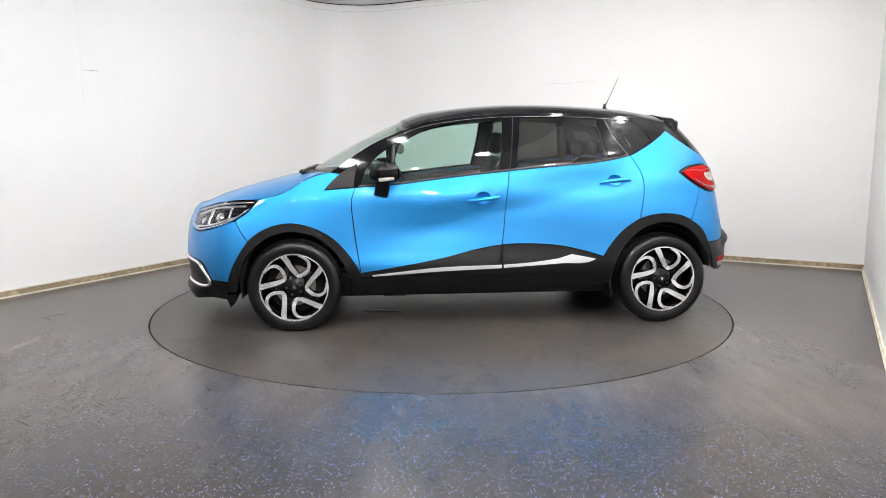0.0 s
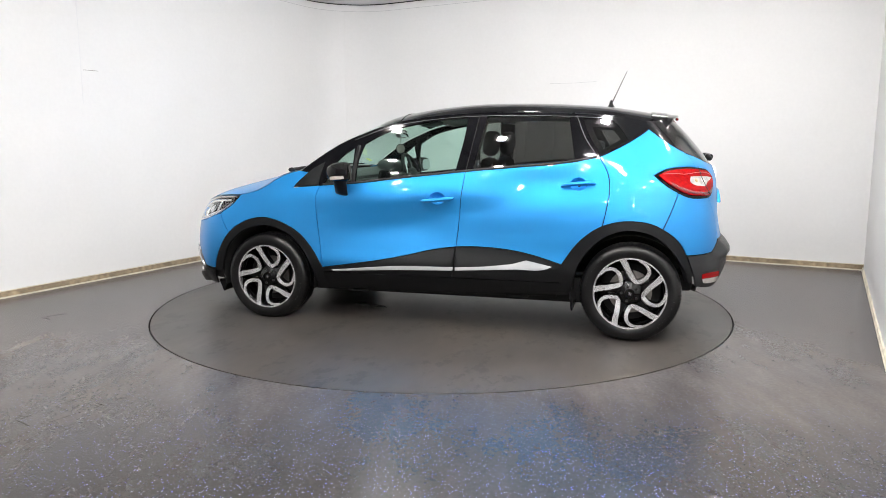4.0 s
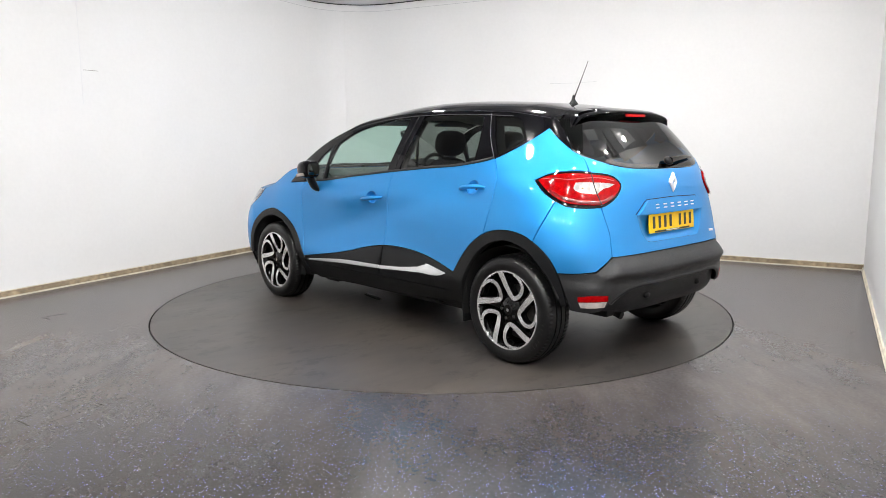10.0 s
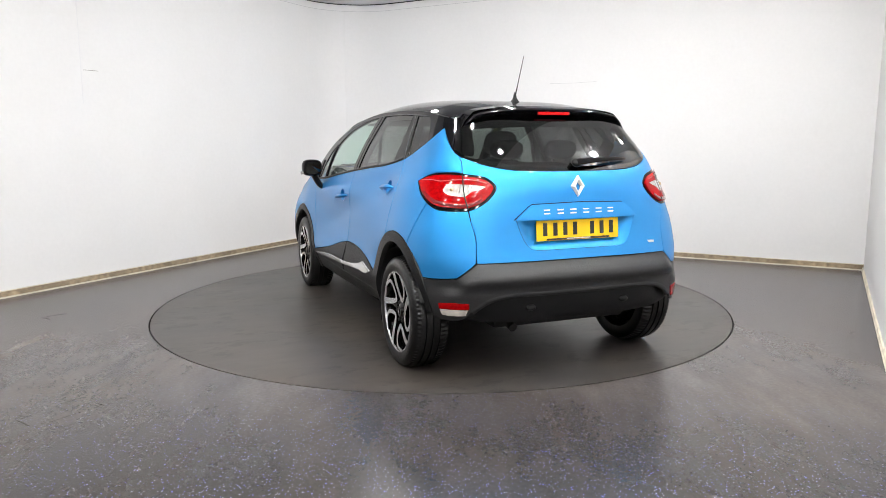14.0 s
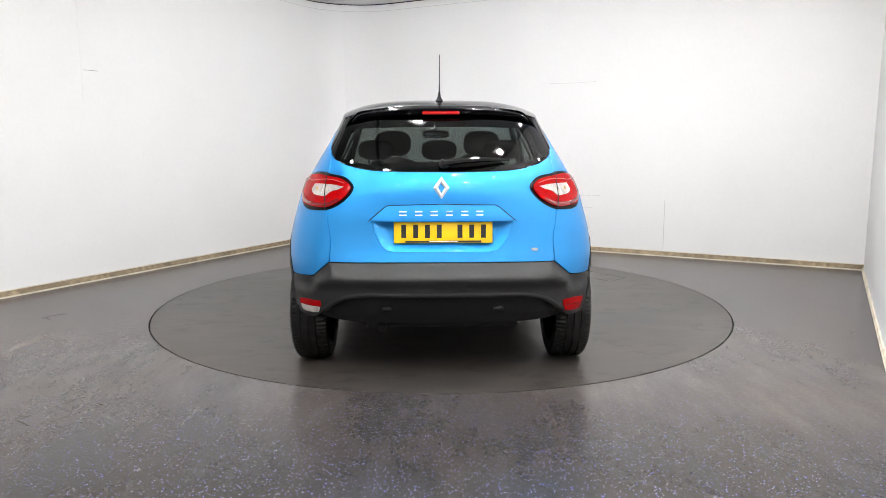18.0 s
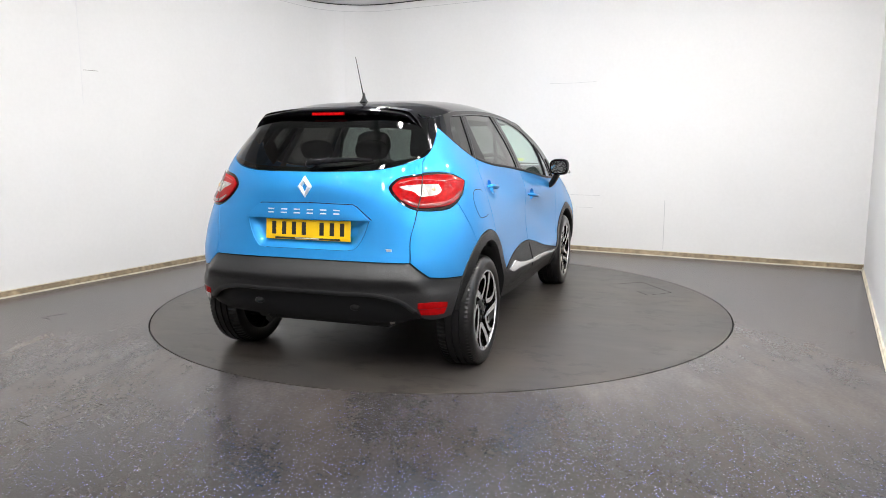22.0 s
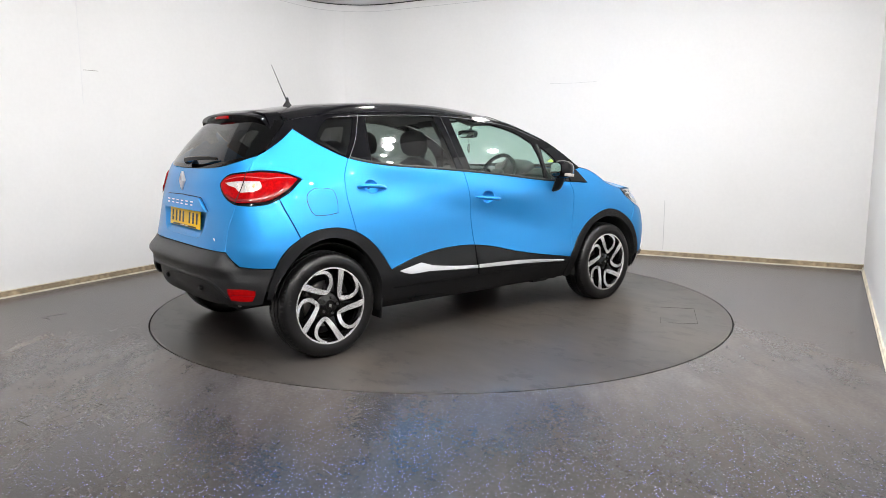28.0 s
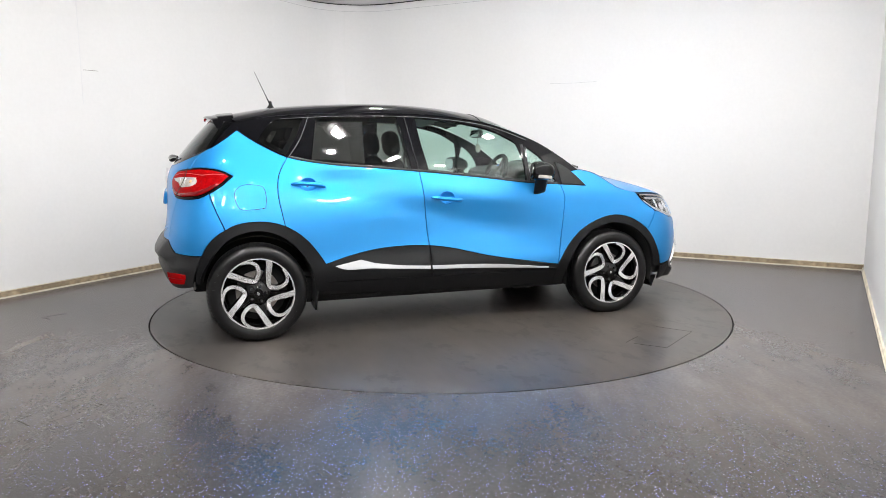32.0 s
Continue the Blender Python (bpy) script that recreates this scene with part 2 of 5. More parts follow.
def half_width(x, z):
    rows = hermite(WZ, WT, z)
    x = np.clip(x, WX[0], WX[-1])
    i = np.clip(np.searchsorted(WX, x, side="right") - 1, 0, len(WX) - 2)
    m = np.gradient(rows, WX, axis=-1)
    pick = lambda a, k: np.take_along_axis(a, k[..., None], -1)[..., 0]
    h = WX[i + 1] - WX[i]
    t = (x - WX[i]) / h
    w = ((2 * t**3 - 3 * t**2 + 1) * pick(rows, i) + (t**3 - 2 * t**2 + t) * h * pick(m, i)
         + (3 * t**2 - 2 * t**3) * pick(rows, i + 1) + (t**3 - t**2) * h * pick(m, i + 1))
    # a hollow that climbs along the doors from the front sill to the rear handle
    z0 = 0.64 + (0.6 - x) * 0.245
    reach = np.clip((x + 1.15) / 0.35, 0, 1) * np.clip((0.95 - x) / 0.8, 0, 1)
    reach = reach * reach * (3 - 2 * reach)
    return w - 0.011 * reach * np.exp(-((z - z0) / 0.085)**2) + 0.007 * reach * np.exp(-((z - z0 - 0.19) / 0.07)**2)


def skin(u, z, out=0.0):
    """Points of the left skin: u runs along the side and round the tail (u < XM) and the nose (u > XF)."""
    u, z = np.broadcast_arrays(np.asarray(u, float), np.asarray(z, float))

    def at(u, z):
        x, c = u.copy(), np.ones_like(u)
        n = hermite(TAIL_Z, TAIL_N, z)
        L = XM - hermite(TAIL_Z, TAIL_X, z)
        a = np.clip((XM - u) / 0.755, 0, np.pi / 2)
        k = (np.sin(a)**n + np.cos(a)**n)**(-1 / n)
        back = u < XM
        x = np.where(back, XM - L * np.sin(a) * k, x)
        c = np.where(back, np.cos(a) * k, c)
        n, L = 2.6, hermite(NOSE_Z, NOSE_X, z) - XF
        a = np.clip((u - XF) / 1.1, 0, np.pi / 2)
        k = (np.sin(a)**n + np.cos(a)**n)**(-1 / n)
        fore = u > XF
        x = np.where(fore, XF + L * np.sin(a) * k, x)
        # the front corners are squarer below the lamps
        full = hermite(NOSE_Z, NOSE_G, z) * np.sin(2 * a)**2 * np.clip((a - 0.25) / 0.45, 0, 1)**2 * (3 - 2 * np.clip((a - 0.25) / 0.45, 0, 1))
        c = np.where(fore, np.cos(a) * k * (1 + full), c)
        return np.stack([x, half_width(x, z) * c, z], -1)
    p = at(u, z)
    e = 0.004
    d1, d2 = at(u + e, z) - at(u - e, z), at(u, z + e) - at(u, z - e)
    nrm = np.cross(d1, d2)
    nrm /= np.maximum(np.linalg.norm(nrm, axis=-1, keepdims=True), 1e-12)
    nrm *= np.where((nrm * (p - np.array([0.1, 0, 0.6]))).sum(-1, keepdims=True) < 0, -1, 1)
    return p + nrm * np.asarray(out)[..., None], nrm

# ---- mesh tools ----
from mathutils.geometry import delaunay_2d_cdt


def mesh_of(name, verts, faces, mat, normals=None, smooth=True):
    me = bpy.data.meshes.new(name)
    me.from_pydata([tuple(map(float, v)) for v in verts], [], [tuple(map(int, f)) for f in faces])
    me.materials.append(mat)
    if smooth:
        me.shade_smooth()
    me.update()
    if normals is not None:
        me.normals_split_custom_set_from_vertices([tuple(map(float, n)) for n in normals])
    return me


def thing(name, label, category, group="", kind=""):
    ob = new(name)
    ob.empty_display_size = 0.1
    return tagged(ob, label, category, group, kind)


def put(name, me, parent=None, label="", m=None):
    ob = new(name, me)
    if parent is not None:
        ob.parent = parent
    if m is not None:
        ob.matrix_basis = m
    if label:
        tagged(ob, label)
    return ob


def part(name, bm, mat, parent, label="", m=None, smooth=True, sharp=40):
    """Links a bmesh as one mesh object under its thing."""
    bmesh.ops.recalc_face_normals(bm, faces=bm.faces[:])
    me = bpy.data.meshes.new(name)
    for e in bm.edges:
        if len(e.link_faces) == 2 and e.calc_face_angle(0) > radians(sharp):
            e.smooth = False
    for f in bm.faces:
        f.smooth = smooth
    bm.to_mesh(me)
    bm.free()
    me.materials.append(mat)
    return put(name, me, parent, label, m)


def box(bm, sx, sy, sz, m=Matrix(), bevel=0.0, seg=2):
    r = bmesh.ops.create_cube(bm, size=1.0, matrix=m @ Matrix.Diagonal((sx, sy, sz, 1)))
    if bevel:
        es = list({e for v in r["verts"] for e in v.link_edges})
        bmesh.ops.bevel(bm, geom=es, offset=bevel, segments=seg, affect="EDGES", profile=0.5)
    return bm


def cyl(bm, r1, r2, depth, m=Matrix(), seg=32):
    bmesh.ops.create_cone(bm, cap_ends=True, segments=seg, radius1=r1, radius2=r2, depth=depth, matrix=m)
    return bm


def ball(bm, sx, sy, sz, m=Matrix(), seg=20):
    bmesh.ops.create_uvsphere(bm, u_segments=seg, v_segments=seg // 2, radius=1.0, matrix=m @ Matrix.Diagonal((sx, sy, sz, 1)))
    return bm


def spin(bm, profile, seg=64, m=Matrix(), close=False):
    """A body of revolution about local y: profile of (radius, y)."""
    rings = []
    for k in range(seg):
        a = 2 * math.pi * k / seg
        rings.append([bm.verts.new(m @ Vector((r * math.cos(a), y, r * math.sin(a)))) for r, y in profile])
    n = len(profile)
    for k in range(seg):
        p, q = rings[k], rings[(k + 1) % seg]
        for j in range(n if close else n - 1):
            bm.faces.new((p[j], p[(j + 1) % n], q[(j + 1) % n], q[j]))
    return bm


def tube(bm, pts, r, seg=8, flat=1.0):
    """A round bar along points."""
    pts = [Vector(p) for p in pts]
    rings = []
    for i, p in enumerate(pts):
        d = (pts[min(i + 1, len(pts) - 1)] - pts[max(i - 1, 0)]).normalized()
        up = Vector((0, 0, 1)) if abs(d.z) < 0.9 else Vector((1, 0, 0))
        a = d.cross(up).normalized()
        b = a.cross(d)
        rr = r[i] if isinstance(r, (list, tuple)) else r
        rings.append([bm.verts.new(p + a * rr * math.cos(t) + b * rr * flat * math.sin(t))
                      for t in [2 * math.pi * k / seg for k in range(seg)]])
    for p, q in zip(rings, rings[1:]):
        for k in range(seg):
            bm.faces.new((p[k], p[(k + 1) % seg], q[(k + 1) % seg], q[k]))
    bm.faces.new(rings[0]), bm.faces.new(rings[-1])
    return bm


def prism(bm, outline, depth, m=Matrix(), bevel=0.0):
    """An outline of (x, z) drawn out along y from 0 to depth."""
    f = bm.faces.new([bm.verts.new(m @ Vector((x, 0, z))) for x, z in outline])
    r = bmesh.ops.extrude_face_region(bm, geom=[f])
    vs = [g for g in r["geom"] if isinstance(g, bmesh.types.BMVert)]
    bmesh.ops.translate(bm, verts=vs, vec=m.to_3x3() @ Vector((0, depth, 0)))
    return bm


def cushion(bm, sx, sy, sz, m, p=4.0, seg=20):
    """A soft rounded block."""
    rows = []
    for i in range(seg // 2 + 1):
        t = -math.pi / 2 + math.pi * i / (seg // 2)
        row = []
        for k in range(seg):
            a = 2 * math.pi * k / seg
            d = Vector((math.cos(t) * math.cos(a), math.cos(t) * math.sin(a), math.sin(t)))
            w = (abs(d.x)**p + abs(d.y)**p + abs(d.z)**p)**(-1 / p)
            row.append(bm.verts.new(m @ Vector((d.x * w * sx / 2, d.y * w * sy / 2, d.z * w * sz / 2))))
        rows.append(row)
    for a, b in zip(rows, rows[1:]):
        for k in range(seg):
            j = (k + 1) % seg
            bm.faces.new((a[k], a[j], b[j], b[k]))
    bmesh.ops.remove_doubles(bm, verts=bm.verts[:], dist=1e-5)
    return bm


def curve(pts, step=0.03):
    """A smooth line through points; a third value marks a corner."""
    corners = [i for i, p in enumerate(pts) if len(p) > 2 or i in (0, len(pts) - 1)]
    out = []
    for a, b in zip(corners, corners[1:]):
        seg = np.array([p[:2] for p in pts[a:b + 1]], float)
        if len(seg) == 2:
            n = max(1, int(np.linalg.norm(seg[1] - seg[0]) / step))
            new_pts = [seg[0] + (seg[1] - seg[0]) * k / n for k in range(n)]
        else:
            d = np.concatenate([[0], np.cumsum(np.linalg.norm(np.diff(seg, axis=0), axis=1))])
            n = max(2, int(d[-1] / step))
            new_pts = list(hermite(d, seg, np.linspace(0, d[-1], n, endpoint=False)))
        out += new_pts
    out.append(np.array(pts[-1][:2], float))
    return np.array(out)


def loop(*lines):
    """A closed outline from lines laid end to end."""
    pts = np.concatenate([np.asarray(l, float) for l in lines])
    keep = [i for i in range(len(pts)) if np.linalg.norm(pts[i] - pts[i - 1]) > 0.003]
    return pts[keep]


def inset(poly, d):
    """The outline moved inwards by d."""
    nxt, prv = np.roll(poly, -1, 0), np.roll(poly, 1, 0)
    area = 0.5 * np.sum(poly[:, 0] * nxt[:, 1] - nxt[:, 0] * poly[:, 1])
    s = 1 if area > 0 else -1
    def unit(v):
        return v / np.maximum(np.linalg.norm(v, axis=1, keepdims=True), 1e-9)
    e1, e2 = unit(poly - prv), unit(nxt - poly)
    n1, n2 = np.stack([-e1[:, 1], e1[:, 0]], 1) * s, np.stack([-e2[:, 1], e2[:, 0]], 1) * s
    b = unit(n1 + n2)
    k = d / np.maximum((b * n1).sum(1, keepdims=True), 0.45)
    return poly + b * k


def inside(poly, pts):
    x, y = pts[:, 0], pts[:, 1]
    res = np.zeros(len(pts), bool)
    for (x1, y1), (x2, y2) in zip(poly, np.roll(poly, -1, 0)):
        c = (y1 > y) != (y2 > y)
        res ^= c & (x < (x2 - x1) * (y - y1) / (y2 - y1 + 1e-15) + x1)
    return res


def near(poly, pts):
    best = np.full(len(pts), 1e9)
    for a, b in zip(poly, np.roll(poly, -1, 0)):
        d = b - a
        t = np.clip(((pts - a) @ d) / max(d @ d, 1e-12), 0, 1)
        best = np.minimum(best, np.linalg.norm(pts - a - t[:, None] * d, axis=1))
    return best


def sheet(loops, mapper, out=0.0, rim=0.014, step=0.03, sgn=1, relief=None):
    """A shaped panel: the outline (and holes) on a surface, finely meshed, with its edges turned in. Gives verts, faces, normals."""
    outer, holes = loops[0], loops[1:]
    lo, hi = outer.min(0), outer.max(0)
    gx, gy = np.meshgrid(np.arange(lo[0], hi[0], step), np.arange(lo[1], hi[1], step))
    gx = gx + (np.arange(gx.shape[0]) % 2)[:, None] * step / 2
    pts = np.stack([gx.ravel(), gy.ravel()], 1)
    ok = inside(outer, pts) & (near(outer, pts) > step * 0.45)
    for h in holes:
        ok &= ~inside(h, pts) & (near(h, pts) > step * 0.45)
    pts = pts[ok]
    v2, edges = [], []
    for l in loops:
        k = len(v2)
        v2 += [Vector(p) for p in l]
        edges += [(k + i, k + (i + 1) % len(l)) for i in range(len(l))]
    v2 += [Vector(p) for p in pts]
    vs, es, fs, _, _, _ = delaunay_2d_cdt(v2, edges, [], 1, 1e-5)
    vs = np.array([tuple(v) for v in vs])
    fs = np.array([f for f in fs])
    if holes:
        mid = vs[fs].mean(1)
        keep = inside(outer, mid)
        for h in holes:
            keep &= ~inside(h, mid)
        fs = fs[keep]
    o = np.full(len(vs), float(out))
    if relief is not None:
        o = o + relief(vs[:, 0], vs[:, 1])
    P, N = mapper(vs[:, 0], vs[:, 1], o)
    tri = P[fs]
    g = np.cross(tri[:, 1] - tri[:, 0], tri[:, 2] - tri[:, 0])
    flip = (g * N[fs].mean(1)).sum(1) < 0
    fs[flip] = fs[flip][:, ::-1]
    if relief is not None:
        N = np.zeros_like(P)
        tri = P[fs]
        g = np.cross(tri[:, 1] - tri[:, 0], tri[:, 2] - tri[:, 0])
        for k in range(3):
            np.add.at(N, fs[:, k], g)
        N /= np.maximum(np.linalg.norm(N, axis=1, keepdims=True), 1e-12)
    verts, faces, nrm = [*P], [tuple(f) for f in fs], [*N]
    if rim:
        count = {}
        for f in fs:
            for a, b in ((f[0], f[1]), (f[1], f[2]), (f[2], f[0])):
                if (b, a) in count:
                    del count[(b, a)]
                else:
                    count[(a, b)] = 1
        for a, b in count:
            side = np.cross(P[b] - P[a], N[a])
            side /= max(np.linalg.norm(side), 1e-9)
            k = len(verts)
            verts += [P[a], P[b], P[b] - N[b] * rim, P[a] - N[a] * rim]
            nrm += [(side + N[a]) * 0.7071, (side + N[b]) * 0.7071, side, side]
            faces.append((k + 1, k, k + 3, k + 2))
    verts, nrm = np.array(verts), np.array(nrm)
    if sgn < 0:
        verts, nrm = verts * [1, -1, 1], nrm * [1, -1, 1]
        faces = [f[::-1] for f in faces]
    return verts, faces, nrm


def panel(name, loops, mat, parent, label="", out=0.0, gap=0.0032, sgn=1, mapper=None, **kw):
    if isinstance(loops, np.ndarray):
        loops = [loops]
    if gap:
        loops = [inset(loops[0], gap)] + [inset(h, -gap) for h in loops[1:]]
    v, f, n = sheet(loops, mapper or skin, out=out, sgn=sgn, **kw)
    return put(name, mesh_of(name, v, f, mat, n), parent, label)


def strip(name, line, width, height, mat, parent, label="", out=0.0, sgn=1, mapper=None):
    """A thin moulded strip that follows a line on a surface."""
    line = np.asarray(line, float)
    d = np.gradient(line, axis=0)
    d /= np.maximum(np.linalg.norm(d, axis=1, keepdims=True), 1e-9)
    side = np.stack([-d[:, 1], d[:, 0]], 1)
    prof = [(-0.5, 0.0), (-0.42, 0.75), (-0.15, 1.0), (0.15, 1.0), (0.42, 0.75), (0.5, 0.0)]
    rows = []
    for w, h in prof:
        q = line + side * w * width
        rows.append((mapper or skin)(q[:, 0], q[:, 1], np.full(len(q), out + h * height))[0])
    rows = np.array(rows)
    if sgn < 0:
        rows = rows * [1, -1, 1]
    bm = bmesh.new()
    vv = [[bm.verts.new(p) for p in r] for r in rows]
    for a, b in zip(vv, vv[1:]):
        for k in range(len(a) - 1):
            bm.faces.new((a[k], a[k + 1], b[k + 1], b[k]))
    bm.faces.new([r[0] for r in vv])
    bm.faces.new([r[-1] for r in vv][::-1])
    return part(name, bm, mat, parent, label, sharp=60)

# ---- the room: a rectangle turned against the view, with one rounded corner ----
A_BACK, A_RIGHT = Vector((-1.397, 4.376)), Vector((4.279, 1.335))
H_WALL = 3.11
AXIS = (A_RIGHT - A_BACK).normalized()          # along the back wall
DEEP = Vector((AXIS.y, -AXIS.x))                # from the back wall towards the camera
LONG = 9.6


def room_outline(grow=0.0, radius=0.8):
    """The floor plan's outline, clockwise from above, with the far corner rounded; grow moves it outwards."""
    wid = (A_RIGHT - A_BACK).length
    o = A_BACK - AXIS * grow - DEEP * grow
    w, l, r = wid + 2 * grow, LONG + 2 * grow, radius + grow
    pts = [o + DEEP * l]
    for k in range(13):
        a = math.pi / 2 * k / 12
        pts.append(o + AXIS * (r - r * math.cos(a)) + DEEP * (r - r * math.sin(a)))
    pts += [o + AXIS * w, o + AXIS * w + DEEP * l]
    return pts


def band(name, i0, i1, z0, z1, d0, d1, mat, label, category, kind="structure"):
    """A run of the outline as a solid between two offsets and two heights."""
    a, b = room_outline(d0)[i0:i1 + 1], room_outline(d1)[i0:i1 + 1]
    bm = bmesh.new()
    rings = [[bm.verts.new((p.x, p.y, z)) for p, z in ((q, z0), (r, z0), (r, z1), (q, z1))] for q, r in zip(a, b)]
    for s, t in zip(rings, rings[1:]):
        for k in range(4):
            bm.faces.new((s[k], s[(k + 1) % 4], t[(k + 1) % 4], t[k]))
    bm.faces.new(rings[0]), bm.faces.new(rings[-1])
    ob = part(name, bm, mat, None, sharp=50)
    return tagged(ob, label, category, kind=kind)


def build_room():
    band("wall_west", 0, 7, -0.02, H_WALL + 0.3, 0.0, 0.15, WALL, "smooth white painted studio wall running into a rounded corner", "wall")
    band("wall_north", 7, 14, -0.02, H_WALL + 0.3, 0.0, 0.15, WALL, "smooth white painted studio wall behind the turntable", "wall")
    band("wall_east", 14, 15, -0.02, H_WALL + 0.3, 0.0, 0.15, WALL, "smooth white painted side wall of the studio", "wall")
    o = room_outline(0.0)
    p, q = o[15], o[0]
    bm = bmesh.new()
    mid = (p + q) / 2 + DEEP * 0.08
    box(bm, (p - q).length + 0.3, 0.15, H_WALL + 0.32, Matrix.Translation((mid.x, mid.y, H_WALL / 2 + 0.14)) @ Matrix.Rotation(math.atan2(AXIS.y, AXIS.x), 4, "Z"))
    tagged(part("wall_south", bm, DARK_WALL, None), "plain grey wall behind the camera", "wall", kind="structure")
    # skirting: a tan board with a pale bead of sealant below and above
    for name, i0, i1 in (("baseboard_west", 0, 7), ("baseboard_north", 7, 14), ("baseboard_east", 14, 15)):
        east = name.endswith("east")
        band(name, i0, i1, 0.012, 0.030 if east else 0.058, -0.014, -0.001, SKIRT_EDGE if east else SKIRT, "worn tan wooden skirting board along the white wall", "skirting board")
        band("trim_" + name.split("_")[1], i0, i1, 0.0, 0.013, -0.020, -0.001, SKIRT_EDGE, "pale bead of sealant below the skirting board", "trim")
        if not east:
            band("trim_top_" + name.split("_")[1], i0, i1, 0.057, 0.064, -0.015, -0.001, SKIRT_EDGE, "pale painted top edge of the skirting board", "trim")
    # ceiling: a slab with a shadow gap that follows the walls
    def slab(name, grow, radius, z0, z1, mat, label):
        bm = bmesh.new()
        f = bm.faces.new([bm.verts.new((v.x, v.y, z0)) for v in room_outline(grow, radius)])
        r = bmesh.ops.extrude_face_region(bm, geom=[f])
        bmesh.ops.translate(bm, verts=[g for g in r["geom"] if isinstance(g, bmesh.types.BMVert)], vec=(0, 0, z1 - z0))
        return tagged(part(name, bm, mat, None, sharp=30), label, "ceiling", kind="structure")
    slab("ceiling", 0.02, 0.8, H_WALL, H_WALL + 0.12, CEIL, "white ceiling with a rounded corner above the turntable")
    # added out of view: grey sheet that dims reflections on the car
    slab("ceiling_dimmer", -1.15, 1.0, H_WALL - 0.034, H_WALL - 0.026, CEIL_DIMMER, "added grey sheet below the white ceiling that dims reflections on the car")
    # a dark joint where the walls meet the ceiling, and a faint grey line below it
    for name, i0, i1 in (("west", 0, 7), ("north", 7, 14)):
        band("trim_ceiling_" + name, i0, i1, H_WALL - 0.011, H_WALL - 0.001, -0.008, -0.001, GAP, "thin dark joint between the wall and the ceiling", "trim")
        band("trim_faint_" + name, i0, i1, H_WALL - 0.094, H_WALL - 0.089, -0.0025, -0.001, FAINT, "faint grey line on the wall below the ceiling", "trim")
    # scratches and a seam on the walls
    def wall_mark(name, wall, along, z, length, height, label, mat=SCRATCH, tilt=0.0):
        """A thin mark on a wall, along metres from the far corner (on the side wall: from its own corner)."""
        base, inw, run = {"west": (A_BACK, AXIS, DEEP), "north": (A_BACK, DEEP, AXIS), "east": (A_RIGHT, -AXIS, DEEP)}[wall]
        bm = bmesh.new()
        ctr = base + run * along + inw * 0.0008
        box(bm, length, 0.0024, height, Matrix.Translation((ctr.x, ctr.y, z)) @ Matrix.Rotation(math.atan2(run.y, run.x), 4, "Z") @ Matrix.Rotation(radians(tilt), 4, "Y"))
        tagged(part(name, bm, mat, None), label, "wall mark", kind="structure")
    wall_mark("wall_scratch", "west", 3.885, 1.955, 0.155, 0.0045, "thin grey scratch on the white wall", tilt=1.0)
    wall_mark("wall_seam", "west", 3.98, 2.35, 0.006, 1.4, "faint upright joint in the white wall lining", mat=CEIL)
    wall_mark("wall_scratch", "north", 3.22, 1.983, 0.34, 0.0035, "faint long scratch on the white wall", mat=FAINT, tilt=1.2)
    wall_mark("wall_scratch", "north", 3.50, 1.985, 0.24, 0.003, "faint long scratch on the white wall", mat=FAINT, tilt=-1.6)
    wall_mark("wall_scratch", "north", 3.52, 0.670, 0.36, 0.004, "faint level scratch low on the white wall", mat=FAINT)
    wall_mark("wall_scratch", "north", 3.52, 0.524, 0.20, 0.003, "faint level scratch low on the white wall", mat=FAINT)
    wall_mark("wall_seam", "north", 4.45, 0.36, 0.006, 0.56, "faint upright joint low in the white wall lining", mat=FAINT)
    wall_mark("wall_seam", "east", 3.35, 1.5, 0.008, 2.9, "upright joint in the white wall lining", mat=CEIL)

    # floor with a round opening for the turntable
    n = 128
    bm = bmesh.new()
    inner = [bm.verts.new((2.2525 * math.cos(2 * math.pi * k / n), 2.2525 * math.sin(2 * math.pi * k / n), 0)) for k in range(n)]
    low = [bm.verts.new((v.co.x, v.co.y, -0.03)) for v in inner]
    outer = [bm.verts.new((14 * math.cos(2 * math.pi * k / n), 14 * math.sin(2 * math.pi * k / n), 0)) for k in range(n)]
    for k in range(n):
        j = (k + 1) % n
        bm.faces.new((inner[k], inner[j], outer[j], outer[k]))
        bm.faces.new((inner[j], inner[k], low[k], low[j]))
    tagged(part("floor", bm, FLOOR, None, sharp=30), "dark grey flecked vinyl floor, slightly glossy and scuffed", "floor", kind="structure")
    bm = bmesh.new()
    cyl(bm, 2.3, 2.3, 0.02, Matrix.Translation((0, 0, -0.045)), 96)
    tagged(part("turntable_pit", bm, GAP, None), "dark pit below the turntable", "pit", kind="structure")
    # access covers cut into the floor
    def cover(pts, label):
        bm = bmesh.new()
        for a, b in pts:
            a, b = Vector(a), Vector(b)
            d = b - a
            m = (a + b) / 2
            box(bm, d.length, 0.0030, 0.0016, Matrix.Translation((m.x, m.y, 0.0006)) @ Matrix.Rotation(math.atan2(d.y, d.x), 4, "Z"))
        tagged(part("floor_cover_joint", bm, WORN_JOINT, None), label, "floor joint", kind="structure")
    cover((((-2.992, -0.577), (-2.875, -0.452)), ((-2.985, -0.59), (-2.90, -0.635))), "worn joint of an access cover in the vinyl floor")
